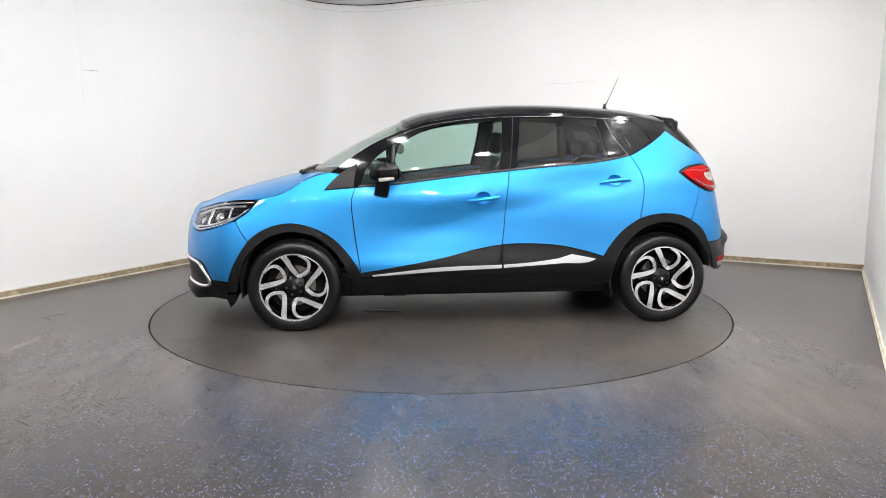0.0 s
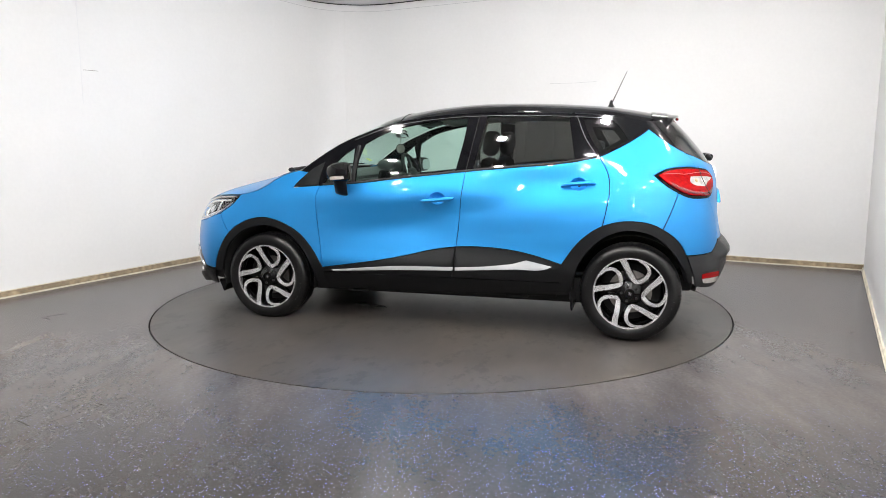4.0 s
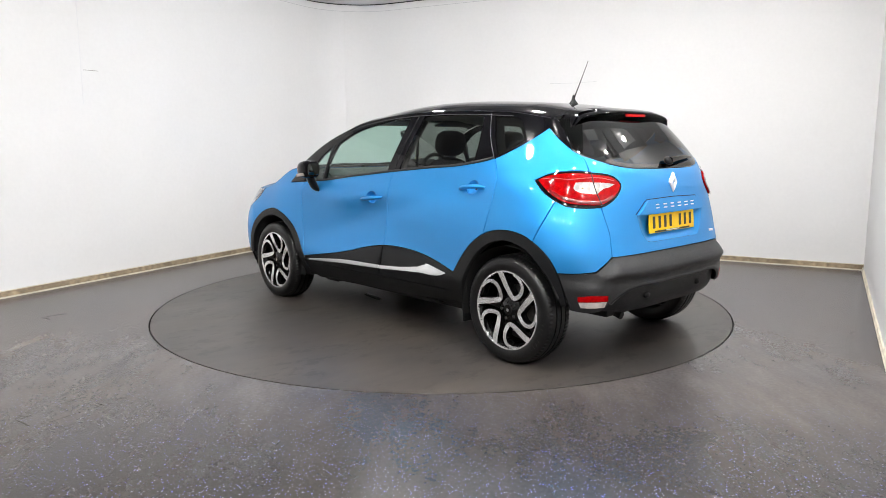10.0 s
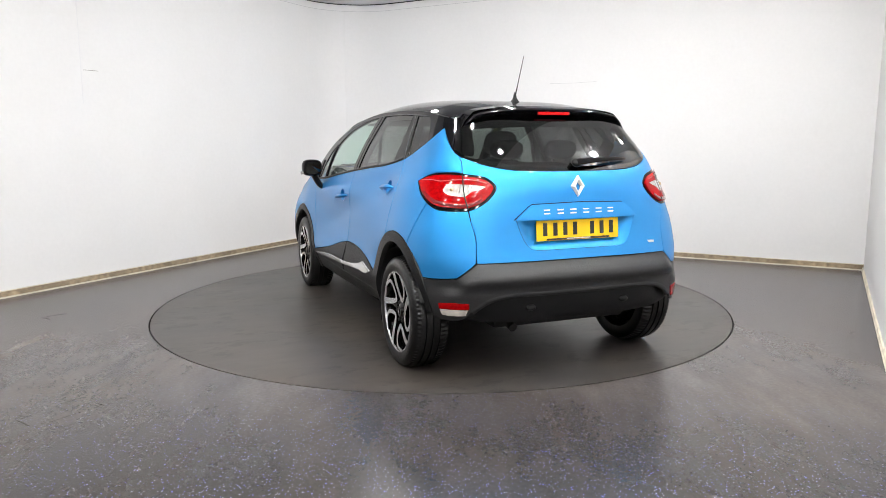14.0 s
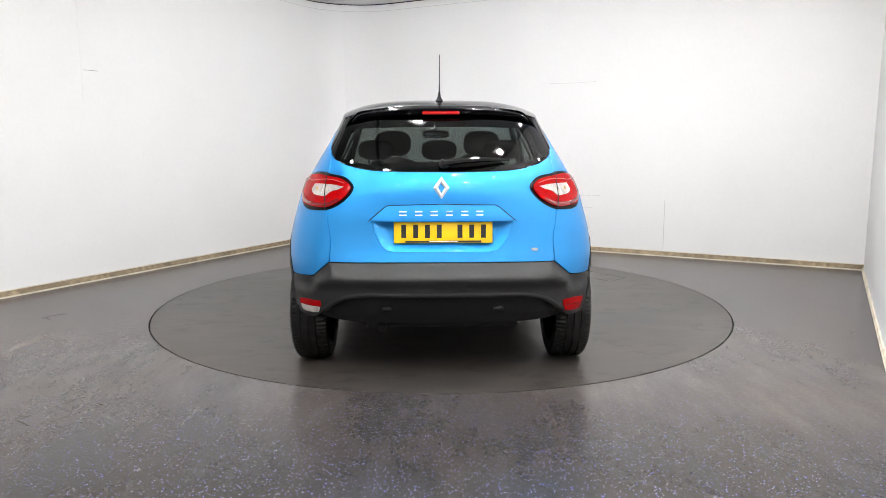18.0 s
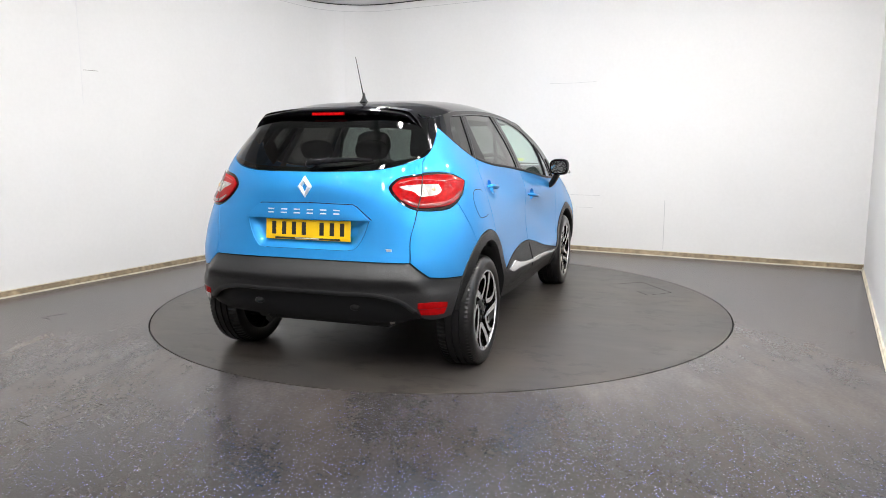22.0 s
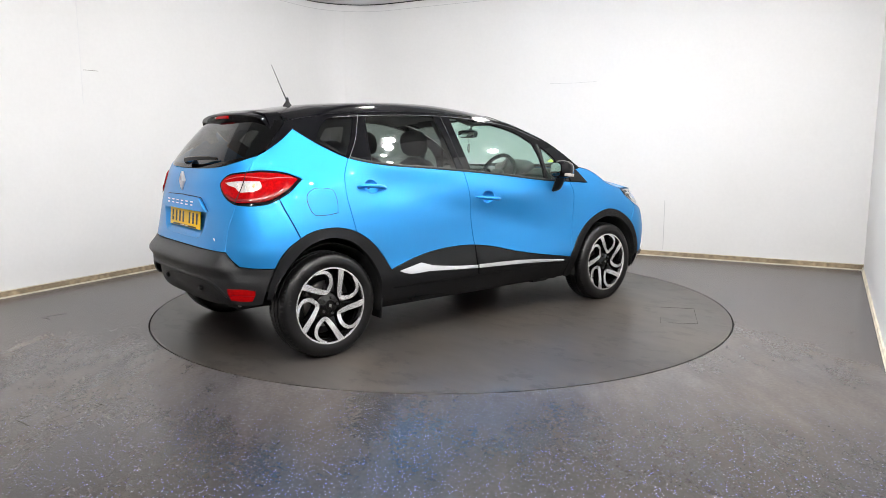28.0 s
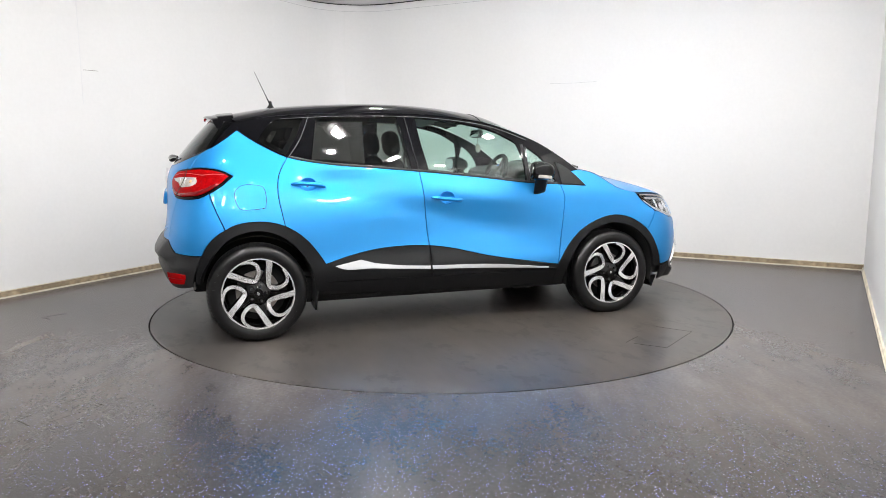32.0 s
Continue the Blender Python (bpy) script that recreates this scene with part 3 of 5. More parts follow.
    cover((((-1.992, -2.579), (-1.965, -2.52)), ((-1.90, -2.38), (-1.856, -2.307)), ((-1.69, -2.396), (-1.83, -2.62)), ((-1.715, -2.375), (-1.675, -2.40)),
           ((-1.992, -2.595), (-1.90, -2.66))), "lifted joint of an access cover in the vinyl floor")


def build_lights():
    """Small square flood lamps in rows under the ceiling."""
    ang = math.atan2(AXIS.y, AXIS.x)
    z = H_WALL - 0.052
    first = None
    spots = [(2.05, 2.05), (3.7, 2.5), (5.0, 2.3), (6.1, 2.1)] + [(a, d) for a in (2.85, 4.0, 5.1, 6.12) for d in (3.6, 4.85, 6.05, 7.3, 8.5)]
    for along, deep in spots:
        c = A_BACK + AXIS * along + DEEP * deep
        m = Matrix.Translation((c.x, c.y, z)) @ Matrix.Rotation(ang, 4, "Z")
        if first is None:
            first = thing("ceiling_light", "small square white flood lamp on the ceiling, switched on", "ceiling light", "ceiling flood lamps")
            bm = bmesh.new()
            for sx, sy, w, d in ((0, 0.085, 0.19, 0.02), (0, -0.085, 0.19, 0.02), (0.085, 0, 0.02, 0.15), (-0.085, 0, 0.02, 0.15)):
                box(bm, w, d, 0.034, Matrix.Translation((sx, sy, 0)))
            part("frame", bm, LAMP_FRAME, first)
            bm = bmesh.new()
            box(bm, 0.096, 0.096, 0.06, Matrix.Translation((0, 0, -0.022)), 0.010, 3)
            part("diffuser", bm, LIGHT_PANEL, first, "glowing white diffuser")
            first.matrix_basis = m
        else:
            copy_thing(first, m)


def build_turntable():
    t = thing("turntable", "round turntable level with the floor, covered in scuffed grey vinyl", "turntable")
    bm = bmesh.new()
    cyl(bm, 2.2415, 2.2415, 0.03, Matrix.Translation((0, 0, -0.015)), 128)
    part("deck", bm, DISC, t, sharp=30)
    # a cover let into the deck, and a torn scrap of vinyl that shows its pale back
    cor = [Vector((1.17, -1.315)), Vector((1.318, -1.513)), Vector((0.92, -1.79)), Vector((0.745, -1.60))]
    for a, b, f in ((0, 1, 1.0), (1, 2, 1.0), (2, 3, 0.8), (3, 0, 0.35)):
        p, q = cor[a], cor[a].lerp(cor[b], f)
        d, mid = q - p, (p + q) / 2
        bm = bmesh.new()
        box(bm, d.length, 0.0024, 0.0016, Matrix.Translation((mid.x, mid.y, 0.0006)) @ Matrix.Rotation(math.atan2(d.y, d.x), 4, "Z"))
        part("cover_joint", bm, WORN_JOINT, t, "thin joint of a cover in the deck")
    bm = bmesh.new()
    prism(bm, [(-0.14, 0.012), (-0.10, 0.030), (0.02, 0.024), (0.06, 0.030), (0.13, 0.022), (0.145, -0.004), (0.05, -0.016), (-0.08, -0.010)], 0.005, Matrix.Translation((0.49, 0.325, 0.0)) @ Matrix.Rotation(radians(168), 4, "Z") @ Matrix.Rotation(radians(90), 4, "X"))
    part("torn_scrap", bm, SHINY, t, "pale torn scrap of vinyl")
    # flat dark sheet for the scrap's shadow and the vinyl's torn edge
    bm = bmesh.new()
    prism(bm, [(-0.150, 0.004), (-0.06, 0.014), (0.10, 0.010), (0.152, -0.004), (0.09, -0.020), (-0.03, -0.016), (-0.12, -0.022)], 0.0012, Matrix.Translation((0.492, 0.350, 0.0)) @ Matrix.Rotation(radians(168), 4, "Z") @ Matrix.Rotation(radians(90), 4, "X"))
    part("torn_shade", bm, GAP, t, "dark sheet for the torn edge and the shadow beside the scrap")
    return t


build_room()
build_lights()
turntable = build_turntable()

# ---- the car; x points to its nose, y to its left side, its wheels stand on z = 0 ----
car = thing("car", "bright blue crossover car with gloss black roof on the turntable", "car")
MID_TAIL, MID_NOSE = XM - 0.755 * math.pi / 2, XF + 1.1 * math.pi / 2

# lines on the skin, as (u, z)
BELT = curve([(0.895, 0.988), (0.637, 1.004), (0.221, 1.052), (-0.184, 1.094), (-0.509, 1.124), (-0.816, 1.150), (-0.95, 1.170), (-1.079, 1.199), (-1.228, 1.259), (-1.487, 1.376)])
RAIL = curve([(1.05, 1.09), (0.93, 1.178), (0.756, 1.288), (0.58, 1.366), (0.416, 1.424), (0.2, 1.464), (-0.076, 1.491), (-0.431, 1.500), (-0.909, 1.487), (-1.30, 1.458), (-1.53, 1.432)])
DOOR_F = curve([(0.884, 0.988), (0.909, 0.913), (0.903, 0.77), (0.88, 0.584), (0.853, 0.40)])
SPLIT = curve([(-0.188, 1.094), (-0.161, 0.872), (-0.146, 0.68), (-0.134, 0.582)])
DOOR_R = curve([(-1.077, 1.198), (-1.139, 1.089), (-1.153, 0.976), (-1.138, 0.864), (-1.116, 0.755)])
ARCH_R = curve([(-0.86, 0.492), (-0.917, 0.581), (-1.007, 0.683), (-1.121, 0.756), (-1.281, 0.791), (-1.420, 0.768), (-1.515, 0.695), (-1.572, 0.576), (-1.605, 0.46), (-1.618, 0.395)])
ARCH_RI = curve([(-0.925, 0.30), (-0.962, 0.477), (-1.045, 0.605), (-1.150, 0.692), (-1.279, 0.730), (-1.410, 0.700), (-1.500, 0.600), (-1.560, 0.48), (-1.59, 0.395)])
ARCH_F = curve([(1.745, 0.335), (1.685, 0.484), (1.596, 0.633), (1.469, 0.722), (1.332, 0.75), (1.192, 0.724), (1.052, 0.65), (0.933, 0.523), (0.853, 0.397)])
ARCH_FI = curve([(1.675, 0.335), (1.585, 0.551), (1.465, 0.656), (1.309, 0.692), (1.152, 0.652), (1.014, 0.525), (0.936, 0.376), (0.919, 0.261)])
CLAD = curve([(0.853, 0.40), (0.65, 0.432), (0.25, 0.505), (0.05, 0.553), (-0.134, 0.582), (-0.339, 0.587), (-0.547, 0.570), (-0.709, 0.536), (-0.86, 0.492)])
LAMP = curve([(-1.42, 1.081, 1), (-1.48, 1.112), (-1.60, 1.133), (-1.725, 1.127), (-1.835, 1.100), (-1.868, 1.062), (-1.84, 0.985), (-1.775, 0.937), (-1.69, 0.934), (-1.60, 0.946), (-1.50, 1.005), (-1.42, 1.081, 1)], 0.02)[:-1]
HEADLAMP = curve([(1.581, 0.911, 1), (1.70, 0.907), (1.859, 0.892), (2.123, 0.838), (2.22, 0.79), (2.19, 0.725), (2.063, 0.690), (1.913, 0.706), (1.714, 0.767), (1.62, 0.84), (1.581, 0.911, 1)], 0.025)[:-1]
HOOD_SEAM = curve([(1.06, 1.092), (1.17, 1.07), (1.261, 1.035), (1.409, 0.955), (1.581, 0.911)])


def cut_u(line, a, b):
    """The stretch of a line with u between a and b, from a to b."""
    s = line[np.argsort(line[:, 0])]
    us = np.linspace(a, b, max(2, int(abs(b - a) / 0.03) + 1))
    return np.stack([us, np.interp(us, s[:, 0], s[:, 1])], 1)


def tail(s, z, out=0.0):
    """The skin round the tail, s metres to the left of its middle."""
    p, n = skin(MID_TAIL + np.abs(s), z, out)
    k = np.stack([np.ones_like(s), np.where(s < 0, -1.0, 1.0), np.ones_like(s)], -1)
    return p * k, n * k


def nose(s, z, out=0.0):
    p, n = skin(MID_NOSE - np.abs(s), z, out)
    k = np.stack([np.ones_like(s), np.where(s < 0, -1.0, 1.0), np.ones_like(s)], -1)
    return p * k, n * k


def both(line):
    """A half outline in s, from the lower middle round to the upper middle, closed by its mirror image."""
    line = np.asarray(line)
    return loop(line, (line * [-1, 1])[::-1])


CUP = lambda hx, hz: loop(np.array([(hx + 0.054 * math.cos(a), hz + 0.006 + 0.043 * math.sin(a)) for a in np.linspace(0, 2 * math.pi, 25)[:-1]]))
# -- body panels and doors --
for sgn in (1, -1):
    side = "left" if sgn > 0 else "right"
    fender_loop = loop(cut_u(np.array([[0.884, 0.988], [1.10, 0.972]]), 0.884, 1.10), curve([(1.10, 0.972), (1.046, 1.025), (0.985, 1.082)]), HOOD_SEAM,
                       curve([(1.581, 0.911), (1.614, 0.844), (1.70, 0.772)]), curve([(1.70, 0.772), (1.596, 0.633)]), cut_u(ARCH_F, 1.596, 0.853), DOOR_F[::-1])
    panel("front_fender", fender_loop, BLUE, car, sgn=sgn)
    fd = panel("front_door", [loop(cut_u(BELT, 0.884, -0.188), SPLIT, cut_u(CLAD, -0.134, 0.853), DOOR_F[::-1]), inset(CUP(0.0, 0.906), 0.003)], BLUE, car, "blue front door with black lower cladding", sgn=sgn)
    rd = panel("rear_door", [loop(cut_u(BELT, -0.188, -1.077), DOOR_R, cut_u(ARCH_R, -1.116, -0.86), cut_u(CLAD, -0.86, -0.134), SPLIT[::-1]), inset(CUP(-0.952, 1.014), 0.003)], BLUE, car, "blue rear door with black lower cladding", sgn=sgn)
    quarter = loop(cut_u(BELT, -1.077, -1.487), curve([(-1.487, 1.376), (-1.545, 1.318), (-1.625, 1.251), (-1.69, 1.196), (-1.703, 1.130)]),
                   LAMP[[i for i in range(len(LAMP)) if LAMP[i, 1] > 1.081 and LAMP[i, 0] > -1.703]][::-1],
                   curve([(-1.42, 1.081), (-1.50, 1.005), (-1.552, 0.972)]),
                   curve([(-1.552, 0.972), (-1.506, 0.852), (-1.460, 0.742)]), cut_u(ARCH_R, -1.460, -1.116), DOOR_R[::-1])
    panel("rear_quarter", quarter, BLUE, car, sgn=sgn)
    panel("bumper_corner", loop(curve([(-1.552, 0.972), (-1.506, 0.852), (-1.460, 0.742)]), curve([(-1.460, 0.742), (-1.495, 0.715), (-1.54, 0.655), (-1.572, 0.578, 1), (-1.66, 0.580), (-1.732, 0.588, 1), (-1.775, 0.628), (-1.812, 0.668)]),
                                 curve([(-1.812, 0.668), (-1.81, 0.80), (-1.785, 0.88), (-1.765, 0.938)]), curve([(-1.765, 0.938), (-1.69, 0.934), (-1.60, 0.946), (-1.552, 0.972)])), BLUE, car, sgn=sgn)
    # lower cladding and chrome on the doors
    for door, a, b in ((fd, 0.853, -0.134), (rd, -0.134, -0.86)):
        lower = curve([(b + (0.02 if door is fd else -0.03), 0.37), (a + (0.0 if door is fd else 0.02), 0.37)])
        panel("cladding", loop(cut_u(CLAD, a, b), lower), BLACK_PLASTIC, door, "grained black plastic cladding", out=0.004, sgn=sgn)
    panel("chrome_strip", loop(curve([(0.775, 0.388), (0.30, 0.434), (-0.125, 0.446)]), curve([(-0.122, 0.424), (0.30, 0.410), (0.77, 0.381)])), BRIGHT_STRIP, fd, "thin chrome strip", out=0.014, rim=0.012, step=0.012, gap=0, sgn=sgn)
    panel("chrome_strip", loop(curve([(-0.14, 0.445), (-0.35, 0.459), (-0.535, 0.482, 1), (-0.627, 0.510, 1), (-0.80, 0.476)]), curve([(-0.80, 0.476, 1), (-0.775, 0.464), (-0.55, 0.449), (-0.14, 0.425)])), BRIGHT_STRIP, rd, "chrome strip that widens into a blade", out=0.014, rim=0.012, step=0.012, gap=0, sgn=sgn)
    # sill and wheel-arch trim
    panel("sill", loop(curve([(0.86, 0.368), (-0.87, 0.368)]), curve([(-0.87, 0.368, 1), (-0.93, 0.305, 1), (-0.62, 0.278), (0.2, 0.250), (0.925, 0.243, 1), (0.86, 0.368)])), BLACK_PLASTIC, car, "black plastic sill", out=0.0, sgn=sgn)
    panel("arch_trim", loop(ARCH_F, curve([(0.853, 0.397), (0.85, 0.235), (0.925, 0.235)]), ARCH_FI[::-1]), BLACK_PLASTIC, car, "black plastic wheel-arch trim", out=0.004, rim=0.05, sgn=sgn)
    panel("arch_trim", loop(ARCH_R, ARCH_RI[::-1], curve([(-0.925, 0.30), (-0.87, 0.30), (-0.86, 0.492)])), BLACK_PLASTIC, car, "black plastic wheel-arch trim", out=0.004, rim=0.05, sgn=sgn)
    # window surround and glass
    fg = loop(curve([(0.614, 1.022), (0.605, 1.185), (0.575, 1.288, 1), (0.44, 1.362), (0.202, 1.426), (0.044, 1.452), (-0.165, 1.470, 1), (-0.151, 1.295), (-0.115, 1.100, 1), (0.221, 1.066), (0.614, 1.022)])[:-1])
    tg = loop(curve([(0.852, 1.004, 1), (0.80, 1.125), (0.737, 1.198), (0.650, 1.262, 1), (0.645, 1.14), (0.652, 1.020, 1), (0.852, 1.004)])[:-1])
    rg = loop(curve([(-0.300, 1.474, 1), (-0.60, 1.476), (-0.862, 1.462, 1), (-0.89, 1.32), (-0.918, 1.180, 1), (-0.6, 1.142), (-0.240, 1.110, 1), (-0.27, 1.295), (-0.300, 1.474)])[:-1])
    qg = loop(curve([(-0.955, 1.452, 1), (-1.10, 1.447), (-1.195, 1.430), (-1.26, 1.375), (-1.300, 1.305, 1), (-1.20, 1.262), (-1.085, 1.212, 1), (-1.01, 1.33), (-0.955, 1.452)])[:-1])
    top = cut_u(RAIL, -1.50, 1.05)
    surround = loop(cut_u(BELT, 0.895, -1.487), curve([(-1.487, 1.376), (-1.50, 1.435)]), top, curve([(1.05, 1.09), (0.985, 1.082)]), curve([(0.985, 1.082), (0.94, 1.10), (0.90, 1.09), (0.895, 0.988)]))
    panel("window_surround", [surround, fg, tg, rg, qg], GLOSS_BLACK, car, "gloss black pillars and window frames", gap=0.0012, out=-0.001, sgn=sgn, rim=0.02)
    panel("window", fg, GLASS, fd, "lightly tinted window glass", out=-0.006, gap=-0.002, rim=0, sgn=sgn)
    panel("quarterlight", tg, GLASS, fd, "small lightly tinted triangular glass", out=-0.006, gap=-0.002, rim=0, sgn=sgn)
    panel("window", rg, PRIVACY, rd, "dark privacy glass", out=-0.006, gap=-0.002, rim=0, sgn=sgn)
    panel("quarter_window", qg, PRIVACY, car, "small dark privacy glass", out=-0.006, gap=-0.002, rim=0, sgn=sgn)
    panel("quarter_trim", [inset(qg, -0.035), inset(qg, 0.042)], CLOTH, car, "dark inner trim round the small window", out=-0.035, gap=0, rim=0.006, sgn=sgn)
    panel("mirror_sail", loop(curve([(1.10, 0.974), (1.046, 1.027), (0.985, 1.084)]), curve([(0.985, 1.084), (0.92, 1.128), (0.861, 1.155)]), curve([(0.861, 1.155), (0.885, 1.06), (0.894, 0.986)])), BLACK_PLASTIC, car, "black plastic corner trim", out=0.006, sgn=sgn)
    # seals and bright lines
    strip("belt_seal", cut_u(BELT, 0.86, -1.06) + [0, 0.006], 0.014, 0.006, SEAL, car, sgn=sgn)
    strip("frame_trim", np.concatenate([cut_u(RAIL, 0.66, -1.10) - [0, 0.024]]), 0.0036, 0.0015, TRIM_LINE, car, "thin grey trim line above the windows", sgn=sgn)
    strip("pillar_seam", curve([(-0.190, 1.098), (-0.215, 1.25), (-0.243, 1.474)]), 0.006, 0.0012, GAP, car, sgn=sgn)
    strip("pillar_seam", curve([(-0.912, 1.474), (-0.985, 1.312), (-1.070, 1.194)]), 0.0035, 0.0015, TRIM_LINE, car, sgn=sgn)
    strip("window_divider", curve([(0.632, 1.012), (0.625, 1.15), (0.615, 1.275)]), 0.026, 0.004, BLACK_PLASTIC, fd, sgn=sgn)
    # tail lamp
    lamp = panel("tail_lamp", LAMP, GLOSS_BLACK, car, "red tail lamp with a clear inner lens", out=0.002, gap=0.002, sgn=sgn)
    lens = inset(LAMP, 0.016)
    panel("red_lens", lens, RED_LENS, lamp, "glossy red lens", out=0.008, gap=0, sgn=sgn, rim=0.01, step=0.02, relief=lambda u, z: 0.006 * np.clip(near(LAMP, np.stack([u, z], 1)) / 0.04, 0, 1)**0.5)
    panel("clear_lens", loop(curve([(-1.835, 1.060, 1), (-1.78, 1.070), (-1.70, 1.074, 1), (-1.632, 1.072, 1), (-1.624, 1.03), (-1.645, 1.012), (-1.70, 1.000), (-1.742, 1.000), (-1.768, 1.026), (-1.80, 1.036), (-1.835, 1.060, 1)], 0.012)[:-1]), CLEAR_LENS, lamp, "clear reversing lens", out=0.0165, gap=0.006, rim=0.004, step=0.012, sgn=sgn)
    strip("lower_lens_band", curve([(-1.515, 1.022), (-1.60, 0.978), (-1.69, 0.962), (-1.772, 0.966), (-1.815, 0.992)]), 0.016, 0.0012, DARK_RED, lamp, "darker red lower band of the lens", out=0.0142, sgn=sgn)
    strip("upper_lens_line", curve([(-1.47, 1.083), (-1.54, 1.088), (-1.60, 1.082), (-1.66, 1.090), (-1.76, 1.092), (-1.822, 1.076)]), 0.004, 0.0022, PALE_RED, lamp, "pale red ridge in the lens", out=0.0142, sgn=sgn)
    cb, _ = skin(np.array([-1.668]), np.array([1.040]), np.array([0.0125]))
    bm = bmesh.new()
    ball(bm, 0.013, 0.010, 0.013, Matrix.Translation(cb[0] * [1, sgn, 1]))
    part("indicator_bulb", bm, AMBER, lamp, "amber indicator bulb behind the clear lens")
    for k in (0, 2):
        strip("reflector_rib", curve([(-1.712 - 0.020 * k, 1.066 - 0.002 * k), (-1.710 - 0.020 * k, 1.014 + 0.006 * k)]), 0.005, 0.0022, SATIN_CHROME, lamp, "bright reflector rib", out=0.0160, sgn=sgn)
    strip("lens_joint", curve([(-1.706, 1.128), (-1.725, 1.04), (-1.765, 0.942)]), 0.005, 0.0012, GAP, lamp, out=0.0170, sgn=sgn)
    # headlamp
    hl = panel("headlamp", HEADLAMP, GLOSS_BLACK, car, "headlamp with a clear lens over a dark housing", out=-0.022, gap=0.001, rim=0.0, sgn=sgn)
    panel("lens", HEADLAMP, LENS_GLASS, hl, "clear lamp lens", out=0.002, gap=0.003, rim=0, sgn=sgn)
    strip("bright_rim", curve([(1.615, 0.893), (1.71, 0.893), (1.86, 0.880), (2.11, 0.828)]), 0.010, 0.010, SATIN_CHROME, hl, "bright upper light strip", out=-0.012, sgn=sgn)
    strip("bright_rim", curve([(1.628, 0.852), (1.722, 0.780), (1.913, 0.719), (2.055, 0.703), (2.16, 0.727)]), 0.012, 0.010, SATIN_CHROME, hl, "bright lower edge of the housing", out=-0.012, sgn=sgn)
    strip("bright_bar", curve([(1.775, 0.860), (1.765, 0.79)]), 0.016, 0.012, CHROME, hl, out=-0.021, sgn=sgn)
    strip("bright_bar", curve([(1.955, 0.835), (1.945, 0.735)]), 0.020, 0.012, CHROME, hl, out=-0.021, sgn=sgn)
    strip("bright_bar", curve([(1.66, 0.872), (1.90, 0.856), (2.12, 0.80)]), 0.020, 0.012, CHROME, hl, out=-0.021, sgn=sgn)
    strip("bright_bar", curve([(1.70, 0.80), (1.92, 0.738), (2.10, 0.718)]), 0.016, 0.012, SATIN_CHROME, hl, out=-0.021, sgn=sgn)
    for uu, zz, rr in ((1.86, 0.80, 0.042), (2.03, 0.765, 0.036)):
        c, nn = skin(np.array([uu]), np.array([zz]), np.array([-0.046]))
        bm = bmesh.new()
        ball(bm, rr, rr, rr, Matrix.Translation(c[0] * [1, sgn, 1]))
        part("projector", bm, CHROME, hl, "round lamp projector")
    # door handles
    for door, hx, hz in ((fd, 0.0, 0.906), (rd, -0.952, 1.014)):
        tilt = 0.055
        c0, n0 = skin(np.array([hx - 0.004]), np.array([hz + 0.002]), np.array([0.0]))
        panel("handle_cup", CUP(hx, hz), BLUE, door, "round recess behind the handle", out=0.0, gap=0, rim=0.0, step=0.008, sgn=sgn,
              relief=lambda u, z, a=hx, b=hz + 0.006: -0.030 * np.clip(1 - ((u - a) / 0.054)**2 - ((z - b) / 0.043)**2, 0, 1)**0.6)
        bm = bmesh.new()
        pts, rad = [], []
        for k in range(15):
            f = k / 14
            uu = hx + 0.112 - 0.224 * f
            zz = hz - 0.012 + tilt * f * 0.4
            o = 0.026 - 0.030 * (2 * f - 1)**4 + 0.004
            q, _ = skin(np.array([uu]), np.array([zz]), np.array([o]))
            pts.append(q[0] * [1, sgn, 1])
            rad.append(0.0165 - 0.010 * abs(2 * f - 1)**5)
        tube(bm, pts, rad, 10, 0.85)
        part("door_handle", bm, BLUE, door, "body-coloured door handle")

# fuel flap on the right side
FLAP = loop(curve([(-1.232, 0.875), (-1.226, 0.95), (-1.245, 1.012), (-1.30, 1.026), (-1.375, 1.020), (-1.405, 0.995), (-1.402, 0.91), (-1.385, 0.876), (-1.31, 0.866), (-1.232, 0.875)], 0.015)[:-1])
panel("fuel_flap_joint", FLAP, GAP, car, "dark joint of the fuel flap", out=0.0010, gap=0, rim=0, sgn=-1)
panel("fuel_flap", FLAP, BLUE, car, "blue fuel filler flap", out=0.0022, gap=0.004, rim=0.003, sgn=-1, step=0.02)

# -- tail --
tg_half = np.concatenate([curve([(0.0, 0.668), (0.30, 0.668), (0.474, 0.666, 1), (0.478, 0.80), (0.503, 0.88), (0.520, 0.938, 1), (0.56, 1.035), (0.583, 1.132, 1), (0.596, 1.196), (0.640, 1.236, 1),
                                 (0.622, 1.222), (0.56, 1.202), (0.50, 1.180), (0.372, 1.150), (0.214, 1.140), (0.0, 1.138)])])
def step01(t):
    t = np.clip(t, 0, 1)
    return t * t * (3 - 2 * t)


# the plate sits in a recess below a projecting grip
RECESS = both(curve([(0.0, 0.722), (0.08, 0.722), (0.16, 0.722), (0.20, 0.7222), (0.228, 0.7245), (0.250, 0.734), (0.270, 0.765), (0.318, 0.893, 1), (0.0, 0.893)]))
lid = panel("tailgate", [both(tg_half), RECESS], BLUE, car, "blue tailgate with a recess for the plate", mapper=tail, step=0.025, rim=0.030, gap=0.002)
panel("plate_recess", RECESS, BLUE, lid, "blue recess behind the plate", mapper=tail, out=-0.001, rim=0, gap=0, step=0.012,
      relief=lambda s, z: -0.026 * step01(near(RECESS, np.stack([s, z], 1)) / 0.048))
